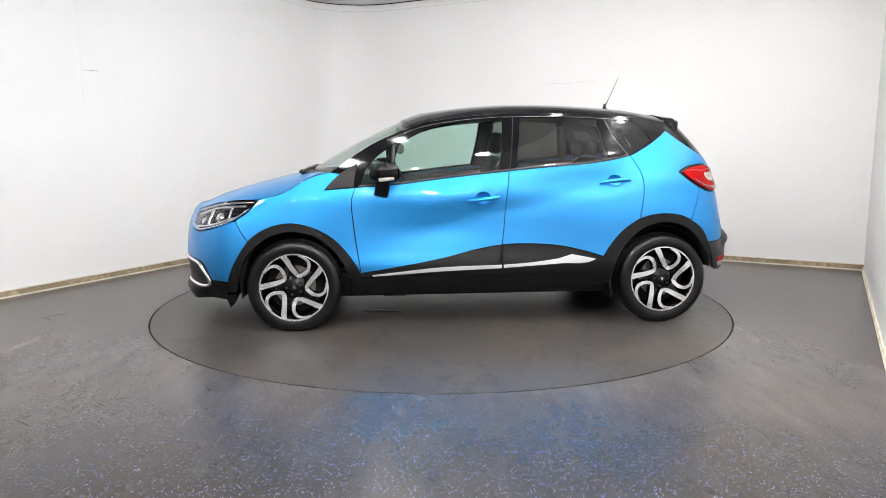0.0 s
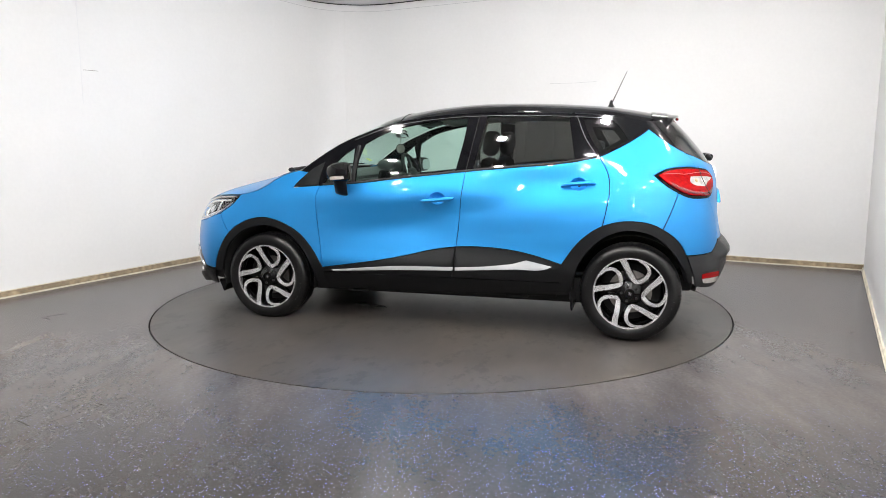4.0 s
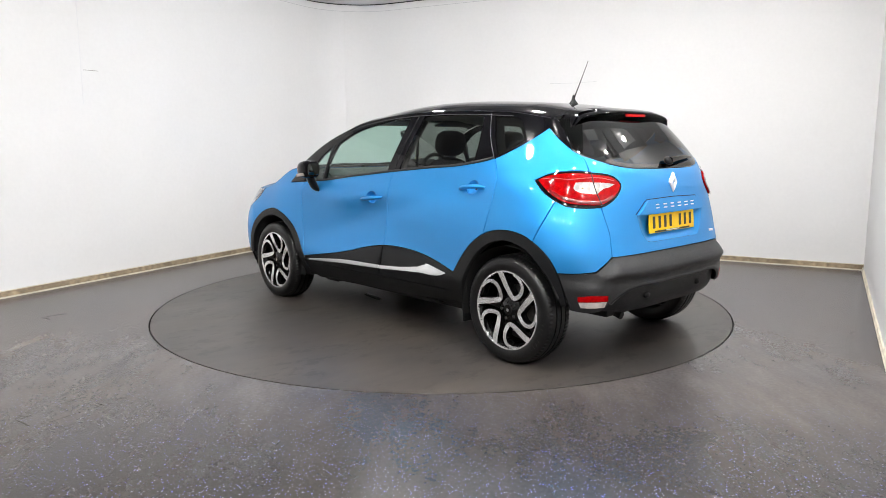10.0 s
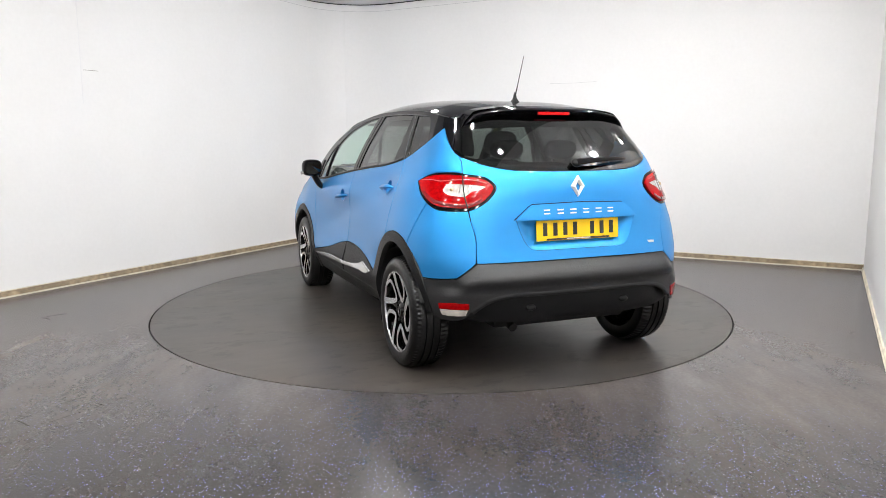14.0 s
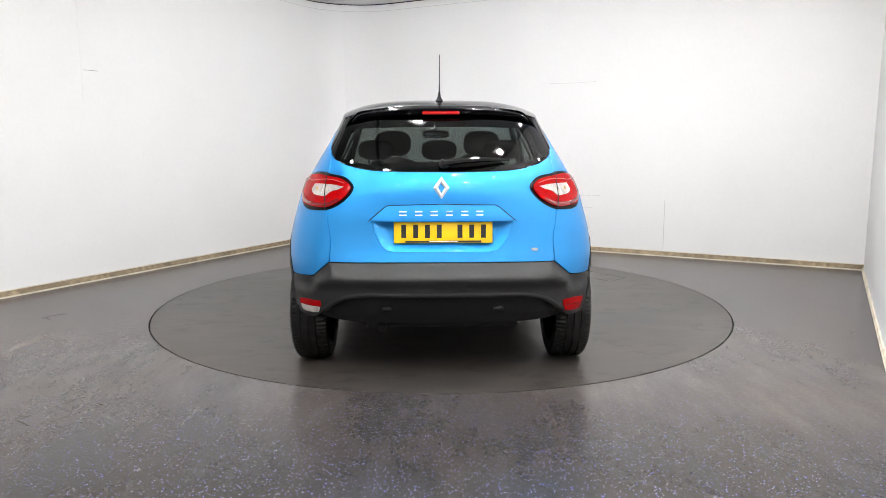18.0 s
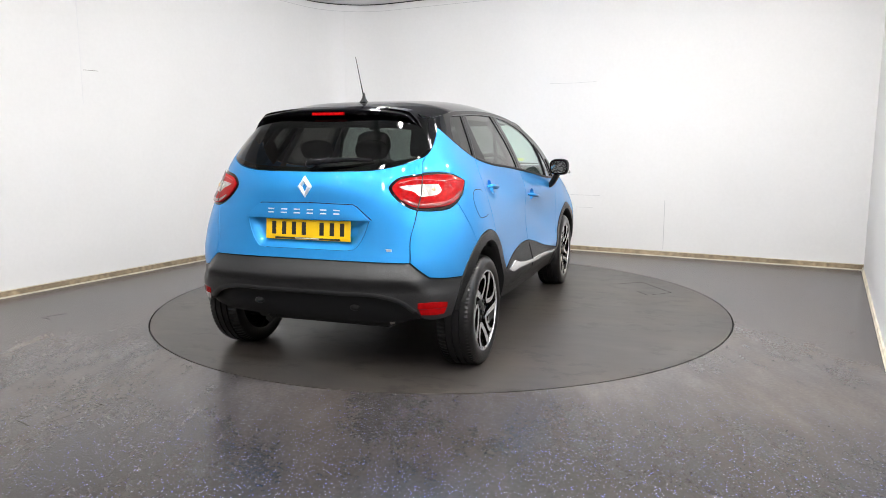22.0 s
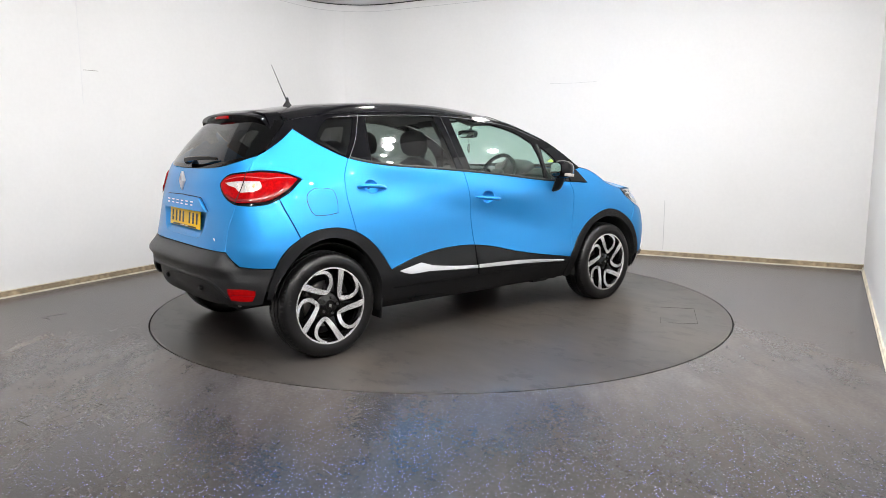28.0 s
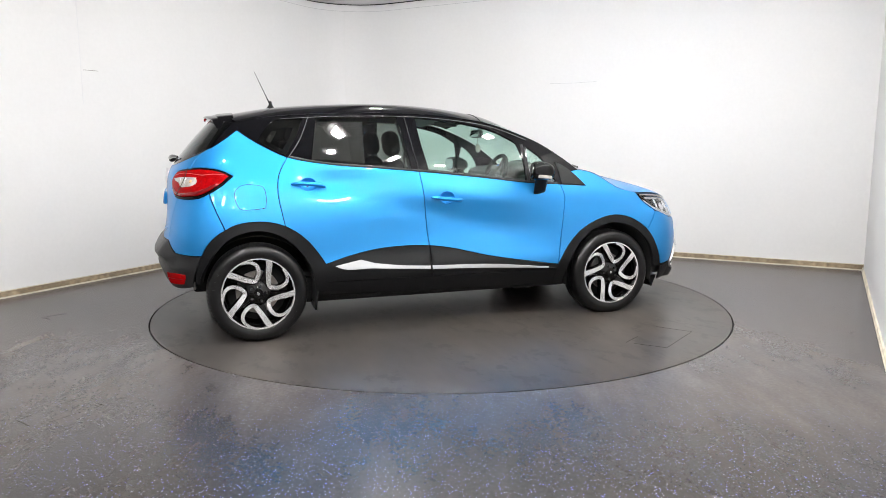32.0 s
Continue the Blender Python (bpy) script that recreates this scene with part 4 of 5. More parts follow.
GRIP = both(curve([(0.0, 0.884), (0.321, 0.884, 1), (0.262, 0.952, 1), (0.246, 0.963, 1), (0.0, 0.969)]))
panel("tailgate_grip", GRIP, BLUE, lid, "projecting blue grip strip", mapper=tail, out=0.0, gap=0, rim=0.020, step=0.012,
      relief=lambda s, z: 0.015 + 0.008 * np.clip((0.970 - z) / 0.070, 0, 1) * np.clip((0.330 - np.abs(s)) / 0.03, 0, 1))
JOINT = curve([(0.0, 0.9725), (0.247, 0.9665, 1), (0.266, 0.954, 1), (0.326, 0.886)])
strip("grip_joint", np.concatenate([(JOINT * [-1, 1])[:0:-1], JOINT]), 0.0045, 0.0012, GAP, lid, "dark joint round the grip strip", mapper=tail)
rear_half = np.concatenate([curve([(0.0, 1.140), (0.214, 1.142), (0.372, 1.153), (0.50, 1.183), (0.60, 1.220), (0.655, 1.255, 1), (0.675, 1.32), (0.725, 1.43, 1), (0.35, 1.45), (0.0, 1.452)])])
panel("rear_window", both(rear_half), REAR_GLASS, lid, "dark tinted rear window", mapper=tail, out=-0.002, rim=0, gap=0.001)
for sgn in (1, -1):
    panel("rear_pillar", loop(curve([(0.799, 1.376), (0.741, 1.318), (0.661, 1.251)]), curve([(0.661, 1.251), (0.678, 1.32), (0.726, 1.43)]), curve([(0.726, 1.43), (0.786, 1.435), (0.799, 1.376)])), GLOSS_BLACK, car, "gloss black rear pillar trim", mapper=tail, sgn=sgn)
    # dark band printed round the rear glass
    panel("glass_border", loop(curve([(0.655, 1.258), (0.675, 1.32), (0.723, 1.428)]), curve([(0.723, 1.428), (0.60, 1.432), (0.555, 1.33), (0.535, 1.222), (0.655, 1.258)])), GLOSS_BLACK, lid, "black printed glass border", mapper=tail, out=-0.004, rim=0, gap=0, sgn=sgn)
panel("glass_border", both(curve([(0.0, 1.142), (0.214, 1.144), (0.372, 1.155), (0.50, 1.185), (0.585, 1.215, 1), (0.50, 1.205), (0.372, 1.178), (0.2, 1.166), (0.0, 1.164)])), GLOSS_BLACK, lid, "black printed glass border", mapper=tail, out=-0.004, rim=0, gap=0)
panel("glass_border", both(curve([(0.0, 1.380), (0.30, 1.378), (0.55, 1.366), (0.690, 1.345, 1), (0.722, 1.428, 1), (0.35, 1.448), (0.0, 1.450)])), GLOSS_BLACK, lid, "black printed glass border", mapper=tail, out=-0.006, rim=0, gap=0)
bump_half = curve([(0.0, 0.500), (0.20, 0.500), (0.37, 0.496), (0.44, 0.474), (0.49, 0.428), (0.535, 0.376), (0.60, 0.366), (0.655, 0.376, 1), (0.672, 0.44), (0.712, 0.576, 1), (0.62, 0.580), (0.552, 0.588, 1), (0.51, 0.628), (0.473, 0.666, 1), (0.0, 0.667)])
def bumper_swell(s, z):
    """The bumper stands out from the lid in a rounded ledge that dies away towards the wheel arches."""
    a = np.abs(s)
    top = 0.668 - 0.088 * np.clip((a - 0.46) / 0.10, 0, 1)
    fade = 1 - 0.8 * step01((a - 0.50) / 0.20)
    return 0.003 + (0.050 * step01((top - z) / 0.090) - 0.024 * step01((0.576 - z) / 0.050)) * fade


rb = panel("rear_bumper", both(bump_half), LIT_PLASTIC, car, "grained black plastic rear bumper", mapper=tail, step=0.02, relief=bumper_swell)
val_half = curve([(0.0, 0.332), (0.30, 0.332), (0.46, 0.346), (0.575, 0.378, 1), (0.52, 0.436), (0.44, 0.478), (0.37, 0.500), (0.20, 0.504), (0.0, 0.504)])
panel("rear_valance", both(val_half), BLACK_PLASTIC, rb, "black lower bumper panel", mapper=tail, out=-0.012, rim=0.02, gap=0)
strip("bumper_lip", curve([(-0.50, 0.418), (-0.475, 0.446), (-0.43, 0.480), (-0.37, 0.498), (-0.20, 0.502), (0.0, 0.502), (0.20, 0.502), (0.37, 0.498), (0.43, 0.480), (0.475, 0.446), (0.50, 0.418)]), 0.034, 0.014, LIT_PLASTIC, rb, mapper=tail, out=0.016)
for sgn in (1, -1):
    r0 = panel("reflector", loop(curve([(0.508, 0.462, 1), (0.57, 0.464), (0.628, 0.456, 1), (0.626, 0.428, 1), (0.575, 0.430), (0.508, 0.432, 1), (0.508, 0.462)])[:-1]), RED_LENS, rb, "red reflector" , mapper=tail, out=0.004, relief=bumper_swell, gap=0, step=0.015, rim=0.008, sgn=sgn)
    if sgn > 0:
        panel("reversing_lamp", loop(curve([(0.512, 0.429, 1), (0.57, 0.427), (0.624, 0.425, 1), (0.614, 0.398), (0.58, 0.396), (0.522, 0.401, 1), (0.512, 0.429)])[:-1]), CLEAR_LENS, rb, "clear reversing lamp", mapper=tail, out=0.004, relief=bumper_swell, gap=0, step=0.015, rim=0.008, sgn=sgn)
    else:
        panel("reflector_base", loop(curve([(0.512, 0.429, 1), (0.57, 0.427), (0.624, 0.425, 1), (0.614, 0.398), (0.58, 0.396), (0.522, 0.401, 1), (0.512, 0.429)])[:-1]), RED_LENS, rb, "red lower half of the reflector", mapper=tail, out=0.004, relief=bumper_swell, gap=0, step=0.015, rim=0.008, sgn=sgn)
for y in (0.25, -0.25):
    q, nq = tail(np.array([y]), np.array([0.416]), np.array([-0.010]))
    bm = bmesh.new()
    ball(bm, 0.014, 0.030, 0.017, Matrix.Translation(q[0]))
    part("sensor_boss", bm, BLACK_PLASTIC, rb, "small rounded boss in the lower bumper")

# -- nose --
blue_half = np.concatenate([curve([(0.0, 0.50), (0.35, 0.50), (0.68, 0.496, 1), (0.82, 0.476), (0.905, 0.36, 1), (1.03, 0.352, 1), (1.093, 0.484), (1.182, 0.633, 1), (1.078, 0.770, 1),
                                  (0.865, 0.704), (0.715, 0.686), (0.60, 0.715), (0.555, 0.79, 1), (0.64, 0.835, 1), (0.30, 0.84), (0.0, 0.845)])])
fbump = panel("front_bumper", both(blue_half), BLUE, car, "blue front bumper", mapper=nose)
low_half = curve([(0.0, 0.20), (0.45, 0.205), (0.75, 0.215), (0.97, 0.215, 1), (1.03, 0.335, 1), (0.905, 0.355), (0.82, 0.482, 1), (0.68, 0.501), (0.0, 0.505)])
panel("lower_grille", both(low_half), BLACK_PLASTIC, fbump, "black lower bumper and grille", mapper=nose, out=-0.004, step=0.025,
      relief=lambda s, z: 0.052 * step01((0.320 - z) / 0.05) * (1 - step01((np.abs(s) - 0.62) / 0.25)))
for sgn in (1, -1):
    strip("fog_surround", curve([(0.40, 0.482), (0.71, 0.480), (0.785, 0.468), (0.825, 0.430), (0.880, 0.348), (0.876, 0.326), (0.84, 0.315), (0.60, 0.308), (0.42, 0.306)]), 0.022, 0.014, SATIN_CHROME, fbump, "bright surround of the fog lamp", mapper=nose, out=0.004, sgn=sgn)


# -- bonnet, windscreen, roof: lofted between the left and right edges --
def loft(name, edge, bow, crown, power, mat, label, n=24, parent=None, thick=0.0, out=0.0):
    """A surface between an edge line on the left skin and its mirror image, bowed along x and crowned in z (both by the share along the edge)."""
    P, _ = skin(edge[:, 0], edge[:, 1], np.full(len(edge), out))
    f = np.linspace(0, 1, len(edge))
    v = np.sin(np.linspace(-1, 1, 2 * n + 1) * math.pi / 2)
    pw = power(f)[:, None] if callable(power) else power
    k = 1 - np.abs(v)[None, :]**pw
    X = P[:, 0][:, None] + bow(f)[:, None] * k
    Y = P[:, 1][:, None] * v
    Z = P[:, 2][:, None] + crown(f)[:, None] * k
    V = np.stack([X, Y, Z], -1)
    nu, nv = V.shape[:2]
    faces = [(i * nv + j, i * nv + j + 1, (i + 1) * nv + j + 1, (i + 1) * nv + j) for i in range(nu - 1) for j in range(nv - 1)]
    a = np.gradient(V, axis=0)
    b = np.gradient(V, axis=1)
    nn = np.cross(a, b)
    nn /= np.maximum(np.linalg.norm(nn, axis=-1, keepdims=True), 1e-12)
    if nn[nu // 2, nv // 2, 2] < 0:
        nn = -nn
    q = faces[len(faces) // 2]
    F = V.reshape(-1, 3)
    if np.cross(F[q[1]] - F[q[0]], F[q[2]] - F[q[0]])[2] < 0:
        faces = [q[::-1] for q in faces]
    return put(name, mesh_of(name, V.reshape(-1, 3), faces, mat, nn.reshape(-1, 3)), parent or car, label), V


def ramp(*pts):
    xs, ys = np.array([p[0] for p in pts], float), np.array([p[1] for p in pts], float)
    return lambda f: hermite(xs, ys, f)


hood_edge = np.concatenate([curve([(1.06, 1.094), (1.17, 1.072), (1.261, 1.037), (1.409, 0.957), (1.581, 0.913), (1.70, 0.909), (1.859, 0.894), (2.123, 0.840)])])
hood_bow = ramp((0, 0.20), (0.3, 0.07), (0.6, 0.03), (0.85, 0.06), (1, 0.14))
hood_line = lambda x: hermite(np.array([1.20, 1.36, 1.65, 1.91, 2.05, 2.12]), np.array([1.088, 1.056, 0.985, 0.905, 0.838, 0.795]), x)
hood_x = skin(hood_edge[:, 0], hood_edge[:, 1], np.zeros(len(hood_edge)))[0][:, 0]
hood_f = np.linspace(0, 1, len(hood_edge))
hood_crown = hood_line(hood_x + hood_bow(hood_f)) - hood_edge[:, 1]
loft("bonnet", hood_edge, hood_bow, lambda f: hood_crown, 3.2, BLUE, "blue bonnet")
scr_edge = curve([(1.05, 1.092), (0.93, 1.180), (0.756, 1.290), (0.58, 1.368), (0.416, 1.426), (0.33, 1.445)])
scr_bow, scr_crown = ramp((0, 0.165), (0.5, 0.080), (1, 0.050)), ramp((0, 0.006), (0.5, 0.030), (1, 0.071))
loft("windscreen", scr_edge, scr_bow, scr_crown, 2.3, GLASS, "lightly tinted windscreen")
head_edge = curve([(0.48, 1.407), (0.416, 1.428), (0.33, 1.447)])
loft("windscreen_border", head_edge, lambda f: scr_bow(0.81 + 0.19 * f), lambda f: scr_crown(0.81 + 0.19 * f), 2.3, GLOSS_BLACK, "black printed band along the top of the windscreen", out=0.002)
roof_edge = np.concatenate([cut_u(RAIL, 0.33, -1.53)])
roof, RV = loft("roof", roof_edge, ramp((0, 0.050), (0.2, 0.015), (0.5, 0.0), (0.8, -0.04), (1, -0.08)), ramp((0, 0.072), (0.3, 0.078), (0.6, 0.073), (0.85, 0.062), (1, 0.052)), ramp((0, 2.3), (0.25, 3.4), (1, 3.8)), GLOSS_BLACK, "gloss black roof")


# -- spoiler over the rear window --
def build_spoiler():
    rows = []
    ys = np.linspace(-1, 1, 33)
    for v in ys:
        a = abs(v)
        y = 0.530 * v + math.copysign(0.032 * max(0.0, (a - 0.84) / 0.16)**1.5, v)
        drop = 0.045 * a**2.6 + 0.120 * np.clip((a - 0.84) / 0.16, 0, 1)**2
        tip = -1.590 + 0.075 * a**2.2 + 0.04 * np.clip((a - 0.84) / 0.16, 0, 1)**2
        end = 1.0 - 0.55 * np.clip((a - 0.9) / 0.1, 0, 1)**2
        z0 = 1.507 - drop
        sec = [(-1.40, z0), (-1.50, z0 - 0.010), (tip + 0.06, z0 - 0.020), (tip + 0.008, z0 - 0.027), (tip, z0 - 0.033), (tip + 0.004, z0 - 0.042 * end),
               (tip + 0.03, z0 - 0.054 * end), (tip + 0.070, z0 - 0.076 * end), (tip + 0.090, z0 - 0.088 * end), (-1.44, z0 - 0.060)]
        rows.append([Vector((x, y, z)) for x, z in sec])
    bm = bmesh.new()
    vv = [[bm.verts.new(p) for p in r] for r in rows]
    for a, b in zip(vv, vv[1:]):
        for k in range(len(a)):
            j = (k + 1) % len(a)
            bm.faces.new((a[k], a[j], b[j], b[k]))
    bm.faces.new(vv[0]), bm.faces.new(vv[-1])
    sp = part("spoiler", bm, GLOSS_BLACK, car, "gloss black roof spoiler", sharp=50)
    bm = bmesh.new()
    box(bm, 0.014, 0.205, 0.017, pose(-1.581, 0, 1.453, 0, 12, 0), 0.004)
    part("brake_light", bm, RED_LENS, sp, "red high brake light")


build_spoiler()

# -- aerial on the roof --
bm = bmesh.new()
spin(bm, [(0.0005, 0.060), (0.006, 0.054), (0.011, 0.024), (0.021, 0.008), (0.027, 0.0)], 20, pose(-1.110, 0, 1.543, 90, 0, 0) @ Matrix.Diagonal((1.35, 1, 1, 1)))
aerial = part("aerial_base", bm, BLACK_PLASTIC, car, "black aerial foot")
bm = bmesh.new()
tube(bm, [(-1.118, 0, 1.585), (-1.150, 0, 1.655), (-1.218, 0, 1.808)], [0.0045, 0.0028, 0.0018], 8)
part("aerial_mast", bm, BLACK_PLASTIC, aerial, "thin black aerial mast")

# -- plate, badge and lettering on the tailgate --
PLATE = pose(-1.8545, -0.005, 0.823, 0, 5, 0)
bm = bmesh.new()
box(bm, 0.007, 0.520, 0.111, PLATE, 0.002)
plate = part("number_plate", bm, YELLOW, car, "yellow number plate with black characters")
for k, y in enumerate((0.208, 0.145, 0.083, 0.021, -0.088, -0.150, -0.212)):
    bm = bmesh.new()
    box(bm, 0.0014, 0.026, 0.070, PLATE @ pose(-0.0040, y, 0.006))
    part("character_bar", bm, INK, plate)
bm = bmesh.new()
box(bm, 0.0014, 0.40, 0.010, PLATE @ pose(-0.0040, 0, -0.048))
part("maker_strip", bm, INK, plate)
bm = bmesh.new()
box(bm, 0.0014, 0.15, 0.005, PLATE @ pose(-0.0050, 0, -0.0475))
part("maker_bar", bm, CEIL, plate)
for x in (0.19, -0.19):
    bm = bmesh.new()
    cyl(bm, 0.006, 0.005, 0.004, PLATE @ pose(-0.005, x, 0.0, 0, 90, 0), 12)
    part("screw_cap", bm, YELLOW, plate)

bm = bmesh.new()
n_out, n_in = [], []
for y, z in ((0, 0.060), (0.043, 0.0), (0, -0.060), (-0.043, 0.0)):
    n_out.append((y, z))
for y, z in ((0.004, 0.026), (0.016, 0.0), (0.0, -0.030), (-0.016, 0.0)):
    n_in.append((y, z))
base = pose(-1.852, 0.004, 1.057, 0, 2, 0)
ring = []
for y, z in n_out:
    ring.append([bm.verts.new(base @ Vector((0.004, y * 1.0, z * 1.0))), bm.verts.new(base @ Vector((-0.008, y * 0.97, z * 0.97)))])
for k, (y, z) in enumerate(n_in):
    ring[k] += [bm.verts.new(base @ Vector((-0.016, (y + n_out[k][0] * 0.9) / 2, (z + n_out[k][1] * 0.9) / 2))), bm.verts.new(base @ Vector((-0.010, y, z))), bm.verts.new(base @ Vector((0.004, y, z)))]
for k in range(4):
    a, b = ring[k], ring[(k + 1) % 4]
    for j in range(5):
        i = (j + 1) % 5
        bm.faces.new((a[j], a[i], b[i], b[j]))
part("badge", bm, BADGE, car, "chrome diamond badge", smooth=False)
for y in (0.205, 0.123, 0.043, -0.037, -0.117, -0.195):
    bm = bmesh.new()
    q, _ = tail(np.array([abs(y) + 0.0]), np.array([0.924]), np.array([0.0200]))
    for dz in (0.0095, -0.0095):
        box(bm, 0.005, 0.038, 0.0070, pose(float(q[0][0]), y, 0.926, 0, 8, math.degrees(math.atan(y * 0.12))) @ pose(0, 0, dz), 0.001, 1)
    part("badge_bar", bm, BADGE, car, "chrome lettering bar")
q, _ = tail(np.array([-0.389]), np.array([0.732]), np.array([0.003]))
bm = bmesh.new()
box(bm, 0.004, 0.050, 0.014, pose(float(q[0][0]), float(q[0][1]), 0.732, 0, 0, -16), 0.001, 1)
part("badge_bar", bm, BADGE, car, "small chrome lettering bar")

# -- rear wiper --
bm = bmesh.new()
ball(bm, 0.030, 0.030, 0.022, pose(-1.812, -0.012, 1.182, 0, -35, 0))
wiper = part("rear_wiper", bm, BLACK_PLASTIC, car, "black rear wiper")
bm = bmesh.new()
pts = []
for k in range(9):
    f = k / 8
    pts.append((-1.828 + 0.060 * f - 0.012 * math.sin(math.pi * f), -0.005 - 0.355 * f, 1.186 + 0.012 * math.sin(math.pi * f * 0.8) + 0.006 * f))
tube(bm, pts, [0.016 - 0.010 * k / 8 for k in range(9)], 8, 1.2)
part("wiper_arm", bm, GLOSS_BLACK, wiper)


# -- door mirrors --
def build_mirror(sgn):
    bm = bmesh.new()
    rows = []
    for x, sy, sz, cy, cz in ((0.613, 0.072, 0.056, 0.918, 1.092), (0.627, 0.080, 0.065, 0.918, 1.092), (0.668, 0.081, 0.067, 0.918, 1.092), (0.716, 0.076, 0.062, 0.914, 1.090),
                              (0.752, 0.062, 0.049, 0.908, 1.086), (0.776, 0.038, 0.030, 0.902, 1.080), (0.786, 0.010, 0.008, 0.898, 1.076)):
        ringv = []
        for k in range(24):
            a = 2 * math.pi * k / 24
            c, s = math.cos(a), math.sin(a)
            w = (abs(c)**3.2 + abs(s)**3.2)**(-1 / 3.2)
            ringv.append(bm.verts.new((x - 0.25 * sy * c * w * max(0.0, (0.74 - x) / 0.127), sgn * (cy + sy * c * w), cz + sz * s * w)))
        rows.append(ringv)
    for a, b in zip(rows, rows[1:]):
        for k in range(24):
            j = (k + 1) % 24
            bm.faces.new((a[k], a[j], b[j], b[k]))
    bm.faces.new(rows[0]), bm.faces.new(rows[-1])
    mir = part("door_mirror", bm, GLOSS_BLACK, car, "gloss black door mirror")
    bm = bmesh.new()
    ringv = []
    for k in range(24):
        a = 2 * math.pi * k / 24
        c, s = math.cos(a), math.sin(a)
        w = (abs(c)**3.2 + abs(s)**3.2)**(-1 / 3.2)
        ringv.append(bm.verts.new((0.6045 - 0.0170 * c * w + 0.0020 * s * w, sgn * (0.918 + 0.064 * c * w), 1.092 + 0.049 * s * w)))
    bm.faces.new(ringv)
    part("mirror_glass", bm, MIRROR, mir, "mirror glass")
    bm = bmesh.new()
    prev = None
    for f in np.linspace(0, 1, 8):
        x, y, z = 0.712 - 0.02 * f, 0.815 + 0.085 * f, 0.925 + 0.125 * f**1.6
        sx = 0.046 + 0.012 * f
        cur = [bm.verts.new((x + sx * math.cos(a) * (1 - 0.15 * f), sgn * (y + 0.030 * math.sin(a)), z + 0.010 * math.cos(a))) for a in [2 * math.pi * k / 14 for k in range(14)]]
        if prev:
            for k in range(14):
                j = (k + 1) % 14
                bm.faces.new((prev[k], prev[j], cur[j], cur[k]))
        else:
            bm.faces.new(cur)
        prev = cur
    bm.faces.new(prev)
    part("mirror_arm", bm, BLACK_PLASTIC, mir, "black mirror arm")
    bm = bmesh.new()
    box(bm, 0.105, 0.012, 0.024, pose(0.672, sgn * 0.992, 1.052, 0, 6, 0), 0.005)
    part("side_repeater", bm, CLEAR_LENS, mir, "clear side indicator")


build_mirror(1)
build_mirror(-1)


